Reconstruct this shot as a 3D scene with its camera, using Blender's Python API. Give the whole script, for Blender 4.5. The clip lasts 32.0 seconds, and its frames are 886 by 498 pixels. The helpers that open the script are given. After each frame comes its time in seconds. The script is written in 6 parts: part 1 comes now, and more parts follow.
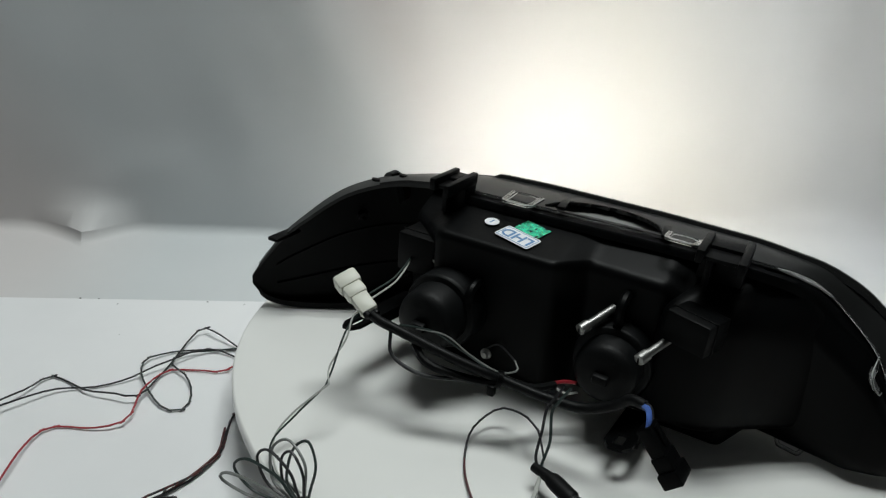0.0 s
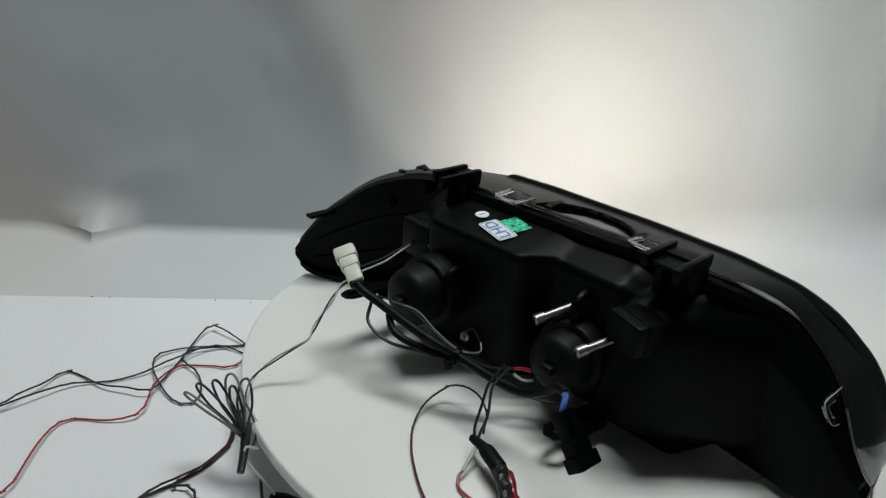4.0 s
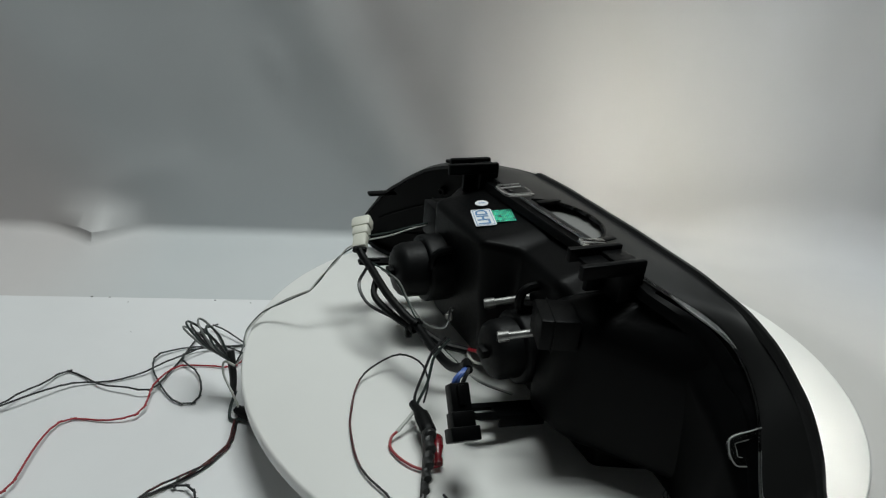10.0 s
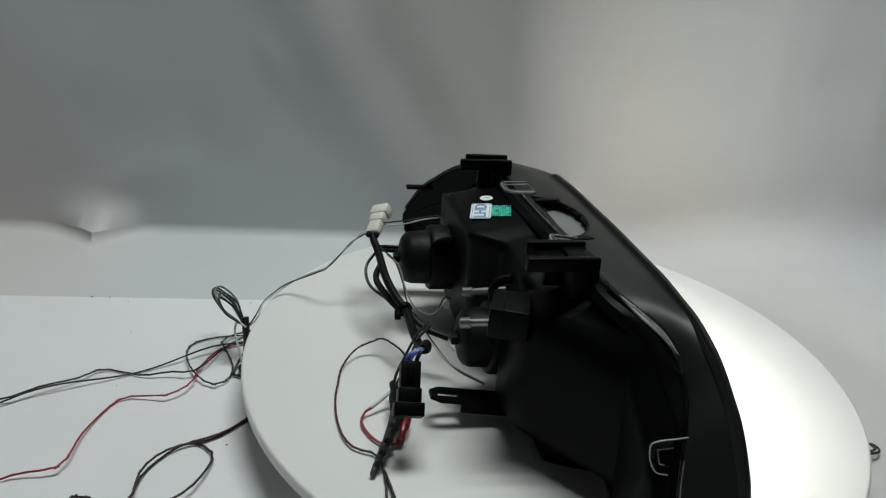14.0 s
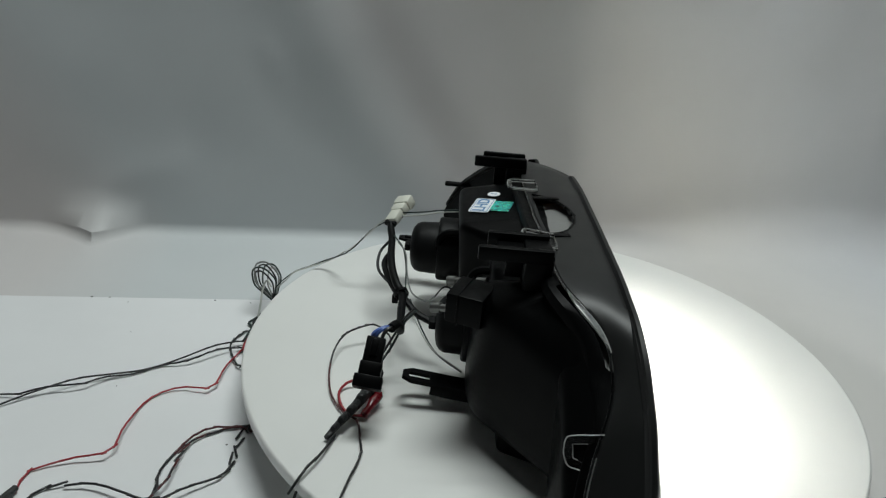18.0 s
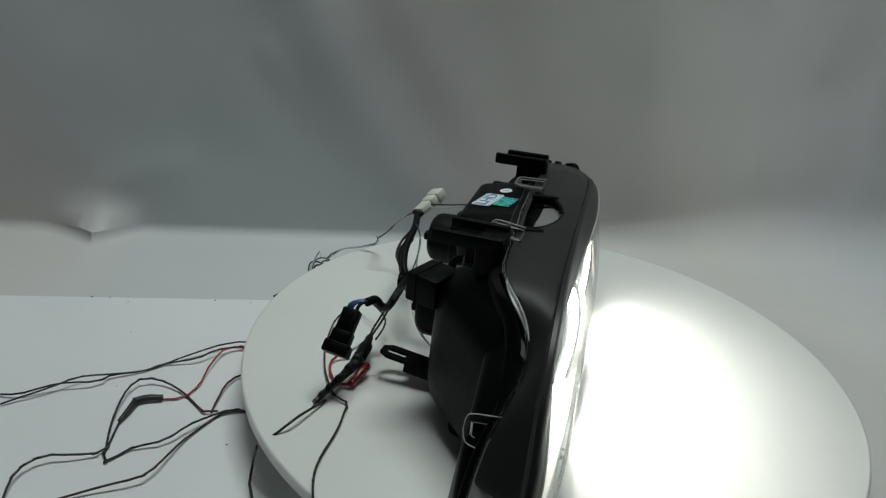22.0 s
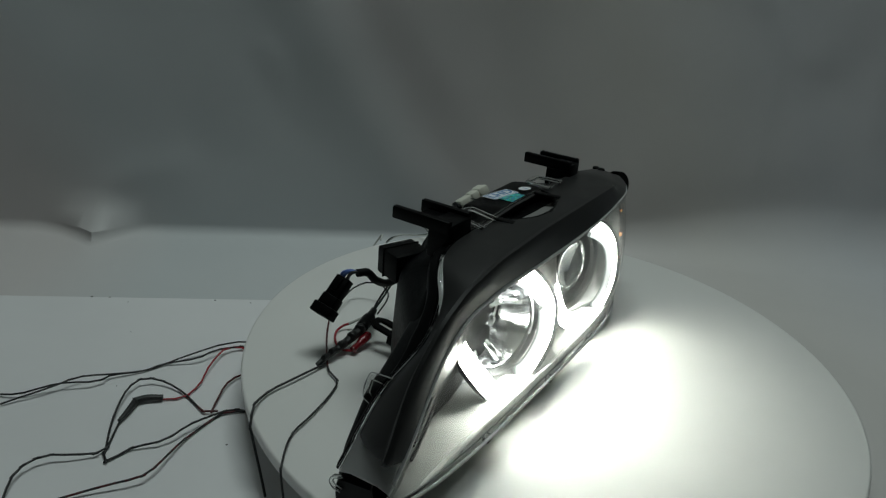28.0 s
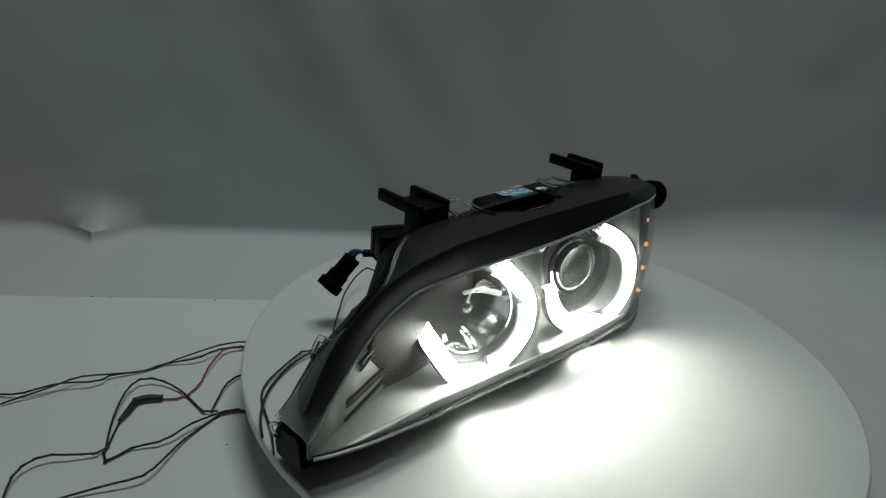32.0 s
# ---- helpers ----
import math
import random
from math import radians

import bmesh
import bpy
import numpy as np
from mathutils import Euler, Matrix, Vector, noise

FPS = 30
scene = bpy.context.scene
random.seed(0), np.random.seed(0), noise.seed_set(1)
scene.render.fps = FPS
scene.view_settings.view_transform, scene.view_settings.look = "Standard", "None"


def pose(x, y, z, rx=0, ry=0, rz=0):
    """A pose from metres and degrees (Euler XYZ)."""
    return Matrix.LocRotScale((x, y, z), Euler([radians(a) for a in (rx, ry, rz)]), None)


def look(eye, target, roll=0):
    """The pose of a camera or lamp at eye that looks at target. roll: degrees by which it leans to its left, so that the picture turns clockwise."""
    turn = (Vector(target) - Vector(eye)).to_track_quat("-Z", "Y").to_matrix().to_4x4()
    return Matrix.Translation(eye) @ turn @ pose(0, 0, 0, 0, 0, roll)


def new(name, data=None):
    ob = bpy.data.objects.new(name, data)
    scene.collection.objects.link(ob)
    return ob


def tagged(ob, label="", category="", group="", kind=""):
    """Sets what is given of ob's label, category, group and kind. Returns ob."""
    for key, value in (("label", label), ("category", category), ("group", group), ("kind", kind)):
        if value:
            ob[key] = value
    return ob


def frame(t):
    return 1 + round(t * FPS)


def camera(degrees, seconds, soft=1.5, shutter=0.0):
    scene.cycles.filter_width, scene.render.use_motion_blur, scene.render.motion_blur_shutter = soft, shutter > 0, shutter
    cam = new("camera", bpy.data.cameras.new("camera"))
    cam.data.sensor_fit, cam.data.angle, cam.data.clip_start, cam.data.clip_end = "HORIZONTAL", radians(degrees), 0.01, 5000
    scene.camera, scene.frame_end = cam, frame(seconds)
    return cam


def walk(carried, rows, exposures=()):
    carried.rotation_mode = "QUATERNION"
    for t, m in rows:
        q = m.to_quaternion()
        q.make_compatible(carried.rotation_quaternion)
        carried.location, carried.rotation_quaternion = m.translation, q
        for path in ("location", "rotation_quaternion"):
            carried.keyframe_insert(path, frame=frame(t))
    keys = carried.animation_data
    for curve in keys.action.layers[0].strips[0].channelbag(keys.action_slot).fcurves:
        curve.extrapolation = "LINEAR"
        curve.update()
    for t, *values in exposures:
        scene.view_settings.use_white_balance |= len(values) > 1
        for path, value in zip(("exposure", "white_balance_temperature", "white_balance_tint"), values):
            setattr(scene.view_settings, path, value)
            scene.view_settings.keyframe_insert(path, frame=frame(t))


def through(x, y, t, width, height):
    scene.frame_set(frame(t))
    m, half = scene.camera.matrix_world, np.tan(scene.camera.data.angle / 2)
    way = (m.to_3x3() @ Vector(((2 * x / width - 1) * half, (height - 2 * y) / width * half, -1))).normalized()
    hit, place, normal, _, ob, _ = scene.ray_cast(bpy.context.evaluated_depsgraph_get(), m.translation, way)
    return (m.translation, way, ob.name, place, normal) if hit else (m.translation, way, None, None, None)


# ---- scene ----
# All lengths in metres. The turntable's axis is the world's z axis, its top is z = 0.
TURN = [(0.0, 3.7), (1.0, 0.0), (2.0, -3.8), (3.0, -7.4), (3.5, -9.3), (5.5, -16.6), (6.5, -20.2), (7.5, -24.05), (8.5, -27.9),
        (9.5, -31.6), (10.0, -33.3), (10.5, -34.7), (11.0, -35.85), (11.5, -37.15), (12.0, -38.6), (12.5, -40.1), (13.0, -41.85),
        (13.5, -43.75), (14.0, -45.5), (14.5, -46.85), (16.5, -51.9), (17.5, -55.5), (18.5, -59.2), (19.5, -62.75), (20.5, -66.05),
        (21.5, -69.65), (22.5, -73.3), (23.0, -75.0), (23.5, -76.45), (24.0, -77.65), (24.5, -78.1), (25.0, -78.95), (25.5, -80.7),
        (27.5, -86.95), (28.5, -90.6), (29.5, -94.1), (30.5, -97.55), (31.5, -100.9), (32.0, -102.55)]
LAMP_YAW = -21.7          # the headlight's own axes against the turntable's zero
FLOOR_Z = -0.05
BACK_YAW = 19.2           # the backdrop runs at this angle to the world's x axis

# ---- camera ----
cam = camera(67.81, 32.0, soft=1.25)
EYE = Vector((0.0, -0.6007, 0.3589))
WAY = Vector((-0.17054, 0.89945, -0.40237))


def eye_at(ahead):
    e = EYE + WAY * ahead
    return look(e, e + WAY, 5.06)


walk(cam, [(0.0, eye_at(0.026)), (0.3, eye_at(0.022)), (0.7, eye_at(0.006)), (1.0, eye_at(0.0)), (32.0, eye_at(0.0))],
     exposures=[(0.0, 0.2, 6500, 10), (3.0, 0.16, 6500, 10), (6.0, 0.12, 6500, 10), (12.0, 0.1, 6480, 9), (17.0, 0.05, 6450, 8), (19.0, 0.05, 6450, 8), (20.0, -0.15, 6430, 7), (22.0, -0.26, 6400, 5), (23.0, -0.48, 6380, 4), (24.0, -0.56, 6370, 4), (25.0, -0.8, 6350, 3), (28.0, -1.02, 6320, 2), (32.0, -1.05, 6300, 2)])

# ---- light ----
world = bpy.data.worlds.new("studio_air")
scene.world = world
world.use_nodes = True
world.node_tree.nodes["Background"].inputs[0].default_value = (0.75, 0.85, 1.0, 1)
world.node_tree.nodes["Background"].inputs[1].default_value = 0.05


def area(name, eye, target, sx, sy, watts, colour):
    d = bpy.data.lights.new(name, "AREA")
    d.shape, d.size, d.size_y, d.energy, d.color = "RECTANGLE", sx, sy, watts, colour
    ob = new(name, d)
    ob.matrix_world = look(eye, target)
    return ob


# three rows of tubes overhead, parallel to the backdrop
for out in (0.05, 0.19, 0.335):
    a = radians(BACK_YAW)
    x, y = -out * math.sin(a), out * math.cos(a)
    tube_lamp = area("ceiling_tube", (x, y, 1.9), (x, y, 0.0), 1.0, 0.014, 7.9, (0.94, 1.0, 0.98))
    tube_lamp.matrix_world = pose(x, y, 1.9, 0, 0, BACK_YAW)


# ---- materials ----
def material(name, colour, rough=0.5, metal=0.0, vary=0.1, scale=30.0, bump=0.0, bump_scale=400.0, coat=0.0, spec=0.5):
    m = bpy.data.materials.new(name)
    m.use_nodes = True
    nt = m.node_tree
    b = nt.nodes["Principled BSDF"]
    b.inputs["Roughness"].default_value, b.inputs["Metallic"].default_value = rough, metal
    b.inputs["Coat Weight"].default_value, b.inputs["Specular IOR Level"].default_value = coat, spec
    co = nt.nodes.new("ShaderNodeTexCoord")
    n1 = nt.nodes.new("ShaderNodeTexNoise")
    n1.inputs["Scale"].default_value, n1.inputs["Detail"].default_value = scale, 5
    nt.links.new(co.outputs["Object"], n1.inputs["Vector"])
    ramp = nt.nodes.new("ShaderNodeMapRange")
    ramp.inputs["From Min"].default_value, ramp.inputs["From Max"].default_value = 0.3, 0.7
    ramp.inputs["To Min"].default_value, ramp.inputs["To Max"].default_value = 1 - vary, 1 + vary
    nt.links.new(n1.outputs["Fac"], ramp.inputs["Value"])
    mul = nt.nodes.new("ShaderNodeVectorMath")
    mul.operation = "SCALE"
    mul.inputs[0].default_value = colour
    nt.links.new(ramp.outputs["Result"], mul.inputs["Scale"])
    nt.links.new(mul.outputs["Vector"], b.inputs["Base Color"])
    r2 = nt.nodes.new("ShaderNodeMapRange")
    r2.inputs["From Min"].default_value, r2.inputs["From Max"].default_value = 0.3, 0.7
    r2.inputs["To Min"].default_value, r2.inputs["To Max"].default_value = rough * 0.88, min(1, rough * 1.12)
    n2 = nt.nodes.new("ShaderNodeTexNoise")
    n2.inputs["Scale"].default_value, n2.inputs["Detail"].default_value = bump_scale * 0.3, 3
    nt.links.new(co.outputs["Object"], n2.inputs["Vector"])
    nt.links.new(n2.outputs["Fac"], r2.inputs["Value"])
    nt.links.new(r2.outputs["Result"], b.inputs["Roughness"])
    if bump:
        n3 = nt.nodes.new("ShaderNodeTexNoise")
        n3.inputs["Scale"].default_value, n3.inputs["Detail"].default_value = bump_scale, 2
        nt.links.new(co.outputs["Object"], n3.inputs["Vector"])
        bp = nt.nodes.new("ShaderNodeBump")
        bp.inputs["Strength"].default_value, bp.inputs["Distance"].default_value = bump, 0.001
        nt.links.new(n3.outputs["Fac"], bp.inputs["Height"])
        nt.links.new(bp.outputs["Normal"], b.inputs["Normal"])
    return m


def glowing(name, colour, strength):
    m = bpy.data.materials.new(name)
    m.use_nodes = True
    b = m.node_tree.nodes["Principled BSDF"]
    b.inputs["Base Color"].default_value = (0.8, 0.8, 0.8, 1)
    b.inputs["Emission Color"].default_value = (*colour, 1)
    b.inputs["Emission Strength"].default_value = strength
    return m


def clear(name, colour, rough, ior=1.49, through=1.0):
    m = bpy.data.materials.new(name)
    m.use_nodes = True
    b = m.node_tree.nodes["Principled BSDF"]
    b.inputs["Base Color"].default_value = (*colour, 1)
    b.inputs["Roughness"].default_value, b.inputs["IOR"].default_value = rough, ior
    b.inputs["Transmission Weight"].default_value = through
    return m


def pane(name, colour, rough):
    """Thin clear plastic: light goes straight through, and its gloss grows at a grazing angle."""
    m = bpy.data.materials.new(name)
    m.use_nodes = True
    nt = m.node_tree
    nt.nodes.remove(nt.nodes["Principled BSDF"])
    t, g = nt.nodes.new("ShaderNodeBsdfTransparent"), nt.nodes.new("ShaderNodeBsdfGlossy")
    t.inputs["Color"].default_value, g.inputs["Roughness"].default_value = (*colour, 1), rough
    f, mix = nt.nodes.new("ShaderNodeLayerWeight"), nt.nodes.new("ShaderNodeMixShader")
    f.inputs["Blend"].default_value = 0.5
    steep, gloss = nt.nodes.new("ShaderNodeMath"), nt.nodes.new("ShaderNodeMath")
    steep.operation, gloss.operation = "POWER", "MULTIPLY_ADD"
    steep.inputs[1].default_value = 5.0
    gloss.inputs[1].default_value, gloss.inputs[2].default_value = 0.7, 0.035
    nt.links.new(f.outputs["Facing"], steep.inputs[0])
    nt.links.new(steep.outputs["Value"], gloss.inputs[0])
    nt.links.new(gloss.outputs["Value"], mix.inputs["Fac"])
    d, haze = nt.nodes.new("ShaderNodeBsdfTranslucent"), nt.nodes.new("ShaderNodeMixShader")
    d.inputs["Color"].default_value, haze.inputs["Fac"].default_value = (0.9, 0.92, 0.9, 1), 0.006
    nt.links.new(t.outputs["BSDF"], haze.inputs[1])
    nt.links.new(d.outputs["BSDF"], haze.inputs[2])
    nt.links.new(haze.outputs["Shader"], mix.inputs[1])
    nt.links.new(g.outputs["BSDF"], mix.inputs[2])
    nt.links.new(mix.outputs["Shader"], nt.nodes["Material Output"].inputs["Surface"])
    return m


BLACK = material("black_moulded_plastic", (0.0012, 0.0014, 0.0016), 0.42, spec=0.09, vary=0.25, scale=25, bump=0.05, bump_scale=900)
BLACK_PANEL = material("black_satin_panel", (0.012, 0.0125, 0.0125), 0.38, spec=0.33, vary=0.08, scale=18, bump_scale=60)
BLACK_RUBBER = material("black_rubber", (0.003, 0.0034, 0.0037), 0.5, spec=0.16, vary=0.2, scale=40, bump=0.1, bump_scale=700)
TAPE = material("black_cloth_tape", (0.012, 0.013, 0.013), 0.45, vary=0.3, scale=200, bump=0.6, bump_scale=600)
WIRE_BLACK = material("black_wire_sheath", (0.014, 0.014, 0.016), 0.4, vary=0.2, scale=80)
WIRE_RED = material("red_wire_sheath", (0.33, 0.02, 0.03), 0.4, vary=0.2, scale=80)
BOOT_RED = material("glossy_red_boot", (0.17, 0.010, 0.016), 0.25, vary=0.2, scale=90)
WIRE_BROWN = material("dark_red_wire_sheath", (0.075, 0.012, 0.014), 0.4, vary=0.2, scale=80)
WIRE_GREEN = material("dark_green_wire_sheath", (0.022, 0.036, 0.033), 0.4, vary=0.2, scale=80)
WIRE_PALE = material("grey_wire_sheath", (0.2, 0.21, 0.2), 0.4, vary=0.2, scale=80)
WIRE_WHITE = material("white_wire_sheath", (0.5, 0.51, 0.48), 0.4, vary=0.1, scale=80)
WIRE_BLUE = material("blue_wire_sheath", (0.06, 0.13, 0.42), 0.4, vary=0.2, scale=80)
IVORY = material("ivory_nylon", (0.66, 0.66, 0.58), 0.45, vary=0.05, scale=60)
STEEL = material("zinc_steel", (0.3, 0.3, 0.29), 0.42, 1.0, vary=0.15, scale=150)
CHROME = material("vacuum_chrome", (0.75, 0.76, 0.78), 0.08, 1.0, vary=0.04, scale=30)
SMOKE = material("dark_chrome_bowl", (0.5, 0.51, 0.52), 0.13, 1.0, vary=0.05, scale=30)
SATIN = material("satin_grey_bezel", (0.17, 0.172, 0.168), 0.56, 0.60, vary=0.06, scale=25, bump=0.03)
DARKRING = material("dark_grey_ring", (0.015, 0.0155, 0.016), 0.4, 0.1, vary=0.1, scale=25)
# pale grey standing in for light caught in clear plastic edges
LIT_EDGE = material("pale_lit_edge", (0.42, 0.43, 0.42), 0.25, vary=0.2, scale=150)
BRIGHT = material("bright_chrome", (0.92, 0.93, 0.94), 0.28, 0.85, vary=0.05, scale=60)
LIP = material("pale_satin_lip", (0.55, 0.555, 0.54), 0.3, 0.3, vary=0.05, scale=60)
INNER = material("pale_grey_inner_wall", (0.2, 0.2, 0.195), 0.4, vary=0.06, scale=40)
LENS = pane("clear_lens", (0.97, 0.975, 0.97), 0.02)
CLIPPLASTIC = clear("clear_clip_plastic", (0.93, 0.94, 0.94), 0.06)
LENS_SIDE = clear("frosted_lens_side", (0.92, 0.93, 0.92), 0.3, through=0.8)
GLASS = clear("projector_glass", (0.97, 0.98, 0.98), 0.01, 1.5)
HALO = glowing("white_led_guide", (1.0, 0.98, 0.89), 195.0)
HALO_SIDE = glowing("white_led_guide_side", (1.0, 0.985, 0.94), 65.0)
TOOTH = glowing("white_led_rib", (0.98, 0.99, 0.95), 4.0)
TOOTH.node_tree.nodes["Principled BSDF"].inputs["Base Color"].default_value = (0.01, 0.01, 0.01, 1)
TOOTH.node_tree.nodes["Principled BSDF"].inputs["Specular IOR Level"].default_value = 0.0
LIGHT_BLOCK = material("matt_black_light_block", (0.0012, 0.0012, 0.0012), 0.95, spec=0.0, vary=0.1)
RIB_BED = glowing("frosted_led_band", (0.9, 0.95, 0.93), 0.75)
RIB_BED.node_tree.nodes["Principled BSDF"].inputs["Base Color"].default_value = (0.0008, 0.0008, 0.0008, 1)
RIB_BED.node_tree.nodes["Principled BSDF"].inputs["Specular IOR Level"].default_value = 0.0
AMBER_LED = glowing("amber_led", (1.0, 0.3, 0.05), 3.5)
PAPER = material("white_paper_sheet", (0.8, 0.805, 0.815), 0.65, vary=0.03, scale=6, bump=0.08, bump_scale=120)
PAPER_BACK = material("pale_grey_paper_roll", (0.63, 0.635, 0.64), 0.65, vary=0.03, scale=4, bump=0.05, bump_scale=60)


def paint_light_tint(m):
    """Slow drift from warm to cool along the roll: the light's cast, painted into the colour."""
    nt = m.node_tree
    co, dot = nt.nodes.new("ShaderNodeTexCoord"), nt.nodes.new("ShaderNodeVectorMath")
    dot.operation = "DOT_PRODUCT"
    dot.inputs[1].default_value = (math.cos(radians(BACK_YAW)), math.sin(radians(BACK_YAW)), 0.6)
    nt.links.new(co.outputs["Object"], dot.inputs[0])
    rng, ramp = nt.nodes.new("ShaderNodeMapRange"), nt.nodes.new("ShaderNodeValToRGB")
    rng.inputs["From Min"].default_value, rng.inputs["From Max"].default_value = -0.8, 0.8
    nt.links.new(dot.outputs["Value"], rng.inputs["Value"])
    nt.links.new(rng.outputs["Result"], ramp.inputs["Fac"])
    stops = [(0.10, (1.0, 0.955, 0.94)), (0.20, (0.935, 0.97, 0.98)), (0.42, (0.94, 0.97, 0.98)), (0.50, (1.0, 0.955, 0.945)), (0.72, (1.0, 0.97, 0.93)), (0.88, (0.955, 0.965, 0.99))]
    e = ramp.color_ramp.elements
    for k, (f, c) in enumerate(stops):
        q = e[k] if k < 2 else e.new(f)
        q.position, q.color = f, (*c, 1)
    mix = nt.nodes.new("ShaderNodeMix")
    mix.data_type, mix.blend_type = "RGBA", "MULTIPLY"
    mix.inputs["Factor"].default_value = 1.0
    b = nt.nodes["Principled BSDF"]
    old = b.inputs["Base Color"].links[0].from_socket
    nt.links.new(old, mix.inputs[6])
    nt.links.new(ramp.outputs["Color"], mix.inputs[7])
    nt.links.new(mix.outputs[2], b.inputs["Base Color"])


paint_light_tint(PAPER_BACK)
DISC_WHITE = material("white_turntable_laminate", (0.82, 0.822, 0.80), 0.35, vary=0.02, scale=8, bump=0.02)
BASE_GREY = material("grey_turntable_base", (0.2, 0.2, 0.2), 0.5, vary=0.1)
ROOM = material("grey_room_paint", (0.14, 0.14, 0.14), 0.8, vary=0.05, scale=3)
LABEL_WHITE = material("white_sticker", (0.8, 0.82, 0.85), 0.4, vary=0.03, scale=80)
LABEL_BLUE = material("blue_ink", (0.12, 0.27, 0.5), 0.5, vary=0.1, scale=200)


# the hologram's shifting sheen painted on cones: a colour for each way that they face, in degrees from the headlight's
# back towards its nose
HOLO = [(-90, material("hologram_mint", (0.06, 0.85, 0.48), 0.35, 0.1, vary=0.6, scale=260)), (62, material("hologram_lime", (0.45, 0.70, 0.16), 0.35, 0.1, vary=0.6, scale=260)),
        (78, material("hologram_teal", (0.03, 0.50, 0.46), 0.35, 0.1, vary=0.6, scale=260)), (135, material("hologram_violet", (0.10, 0.10, 0.60), 0.35, 0.1, vary=0.6, scale=260))]
FOIL = material("dark_hologram_ink", (0.02, 0.05, 0.045), 0.3, 0.4, vary=0.4, scale=300)


# ---- mesh helpers ----
def part(name, bm, mat, parent=None, label="", smooth=True):
    me = bpy.data.meshes.new(name)
    bmesh.ops.recalc_face_normals(bm, faces=bm.faces)
    bm.to_mesh(me)
    bm.free()
    me.materials.append(mat)
    if smooth:
        me.shade_smooth()
        me.set_sharp_from_angle(angle=radians(38))
    ob = new(name, me)
    if parent is not None:
        ob.parent = parent
    if label:
        ob["label"] = label
    return ob


def curve(points, n):
    """n + 1 points on a smooth line through the points, evenly spaced."""
    p = [Vector(q) for q in points]
    p = [p[0] * 2 - p[1], *p, p[-1] * 2 - p[-2]]
    fine = []
    for a, b, c, d in zip(p, p[1:], p[2:], p[3:]):
        for k in range(16):
            t = k / 16
            fine.append(0.5 * (2 * b + (c - a) * t + (2 * a - 5 * b + 4 * c - d) * t * t + (3 * b - a - 3 * c + d) * t ** 3))
    fine.append(p[-2])
    s = [0.0]
    for a, b in zip(fine, fine[1:]):
        s.append(s[-1] + (b - a).length)
    out, j = [], 0
    for k in range(n + 1):
        want = s[-1] * k / n
        while j < len(s) - 2 and s[j + 1] < want:
            j += 1
        f = (want - s[j]) / max(s[j + 1] - s[j], 1e-9)
        out.append(fine[j].lerp(fine[j + 1], min(max(f, 0), 1)))
    return out


def rings(bm, loops, closed=True, caps=True):
    vs = [[bm.verts.new(q) for q in loop] for loop in loops]
    n = len(loops[0])
    for a, b in zip(vs, vs[1:]):
        for i in range(n if closed else n - 1):
            j = (i + 1) % n
            bm.faces.new((a[i], a[j], b[j], b[i]))
    if caps and closed:
        bm.faces.new(vs[0])
        bm.faces.new(vs[-1])
    return bm


def tube(bm, points, r, n=10, sides=8, r_end=None):
    pts = curve(points, n)
    loops, up = [], Vector((0.13, 0.31, 0.94))
    for k, p in enumerate(pts):
        d = (pts[min(k + 1, n)] - pts[max(k - 1, 0)]).normalized()
        a = d.cross(up)
        if a.length < 0.05:
            a = d.cross(Vector((1, 0, 0)))
        a.normalize()
        up = a.cross(d)
        rr = r if r_end is None else r + (r_end - r) * k / n
        loops.append([p + rr * (math.cos(2 * math.pi * i / sides) * a + math.sin(2 * math.pi * i / sides) * up) for i in range(sides)])
    return rings(bm, loops)


def lathe(bm, start, axis, profile, sides=28, squash=1.0, caps=True):
    """profile: (distance along the axis, radius)."""
    axis = Vector(axis).normalized()
    a = axis.cross(Vector((0, 0, 1)) if abs(axis.z) < 0.9 else Vector((1, 0, 0))).normalized()
    b = a.cross(axis)
    start = Vector(start)
    return rings(bm, [[start + axis * s + r * (math.cos(2 * math.pi * i / sides) * a + squash * math.sin(2 * math.pi * i / sides) * b)
                       for i in range(sides)] for s, r in profile], caps=caps)


def block(bm, corner, size, m=None, bevel=0.0015, taper=1.0):
    """A bevelled box from its low corner; taper narrows its top."""
    made = bmesh.ops.create_cube(bm, size=1.0)["verts"]
    c, s = Vector(corner), Vector(size)
    for v in made:
        k = taper if v.co.z > 0 else 1.0
        v.co = Vector((c.x + s.x * (0.5 + v.co.x * k), c.y + s.y * (0.5 + v.co.y * k), c.z + s.z * (v.co.z + 0.5)))
    if bevel:
        edges = list({e for v in made for e in v.link_edges})
        res = bmesh.ops.bevel(bm, geom=edges, offset=bevel, segments=2, affect="EDGES", profile=0.5)
        made = list({v for f in res["faces"] for v in f.verts} | {v for v in made if v.is_valid})
    if m is not None:
        for v in made:
            v.co = m @ v.co
    return made


def slab(bm, outline, to_world, thick, bevel=0.0):
    """A flat plate from a 2D outline, extruded along its own z, placed by to_world."""
    lo = [bm.verts.new(to_world @ Vector((x, y, 0))) for x, y in outline]
    hi = [bm.verts.new(to_world @ Vector((x, y, thick))) for x, y in outline]
    n = len(outline)
    bm.faces.new(lo)
    top = bm.faces.new(hi)
    for i in range(n):
        bm.faces.new((lo[i], lo[(i + 1) % n], hi[(i + 1) % n], hi[i]))
    if bevel:
        bmesh.ops.bevel(bm, geom=list(top.edges), offset=bevel, segments=2, affect="EDGES", profile=0.5)
    return bm


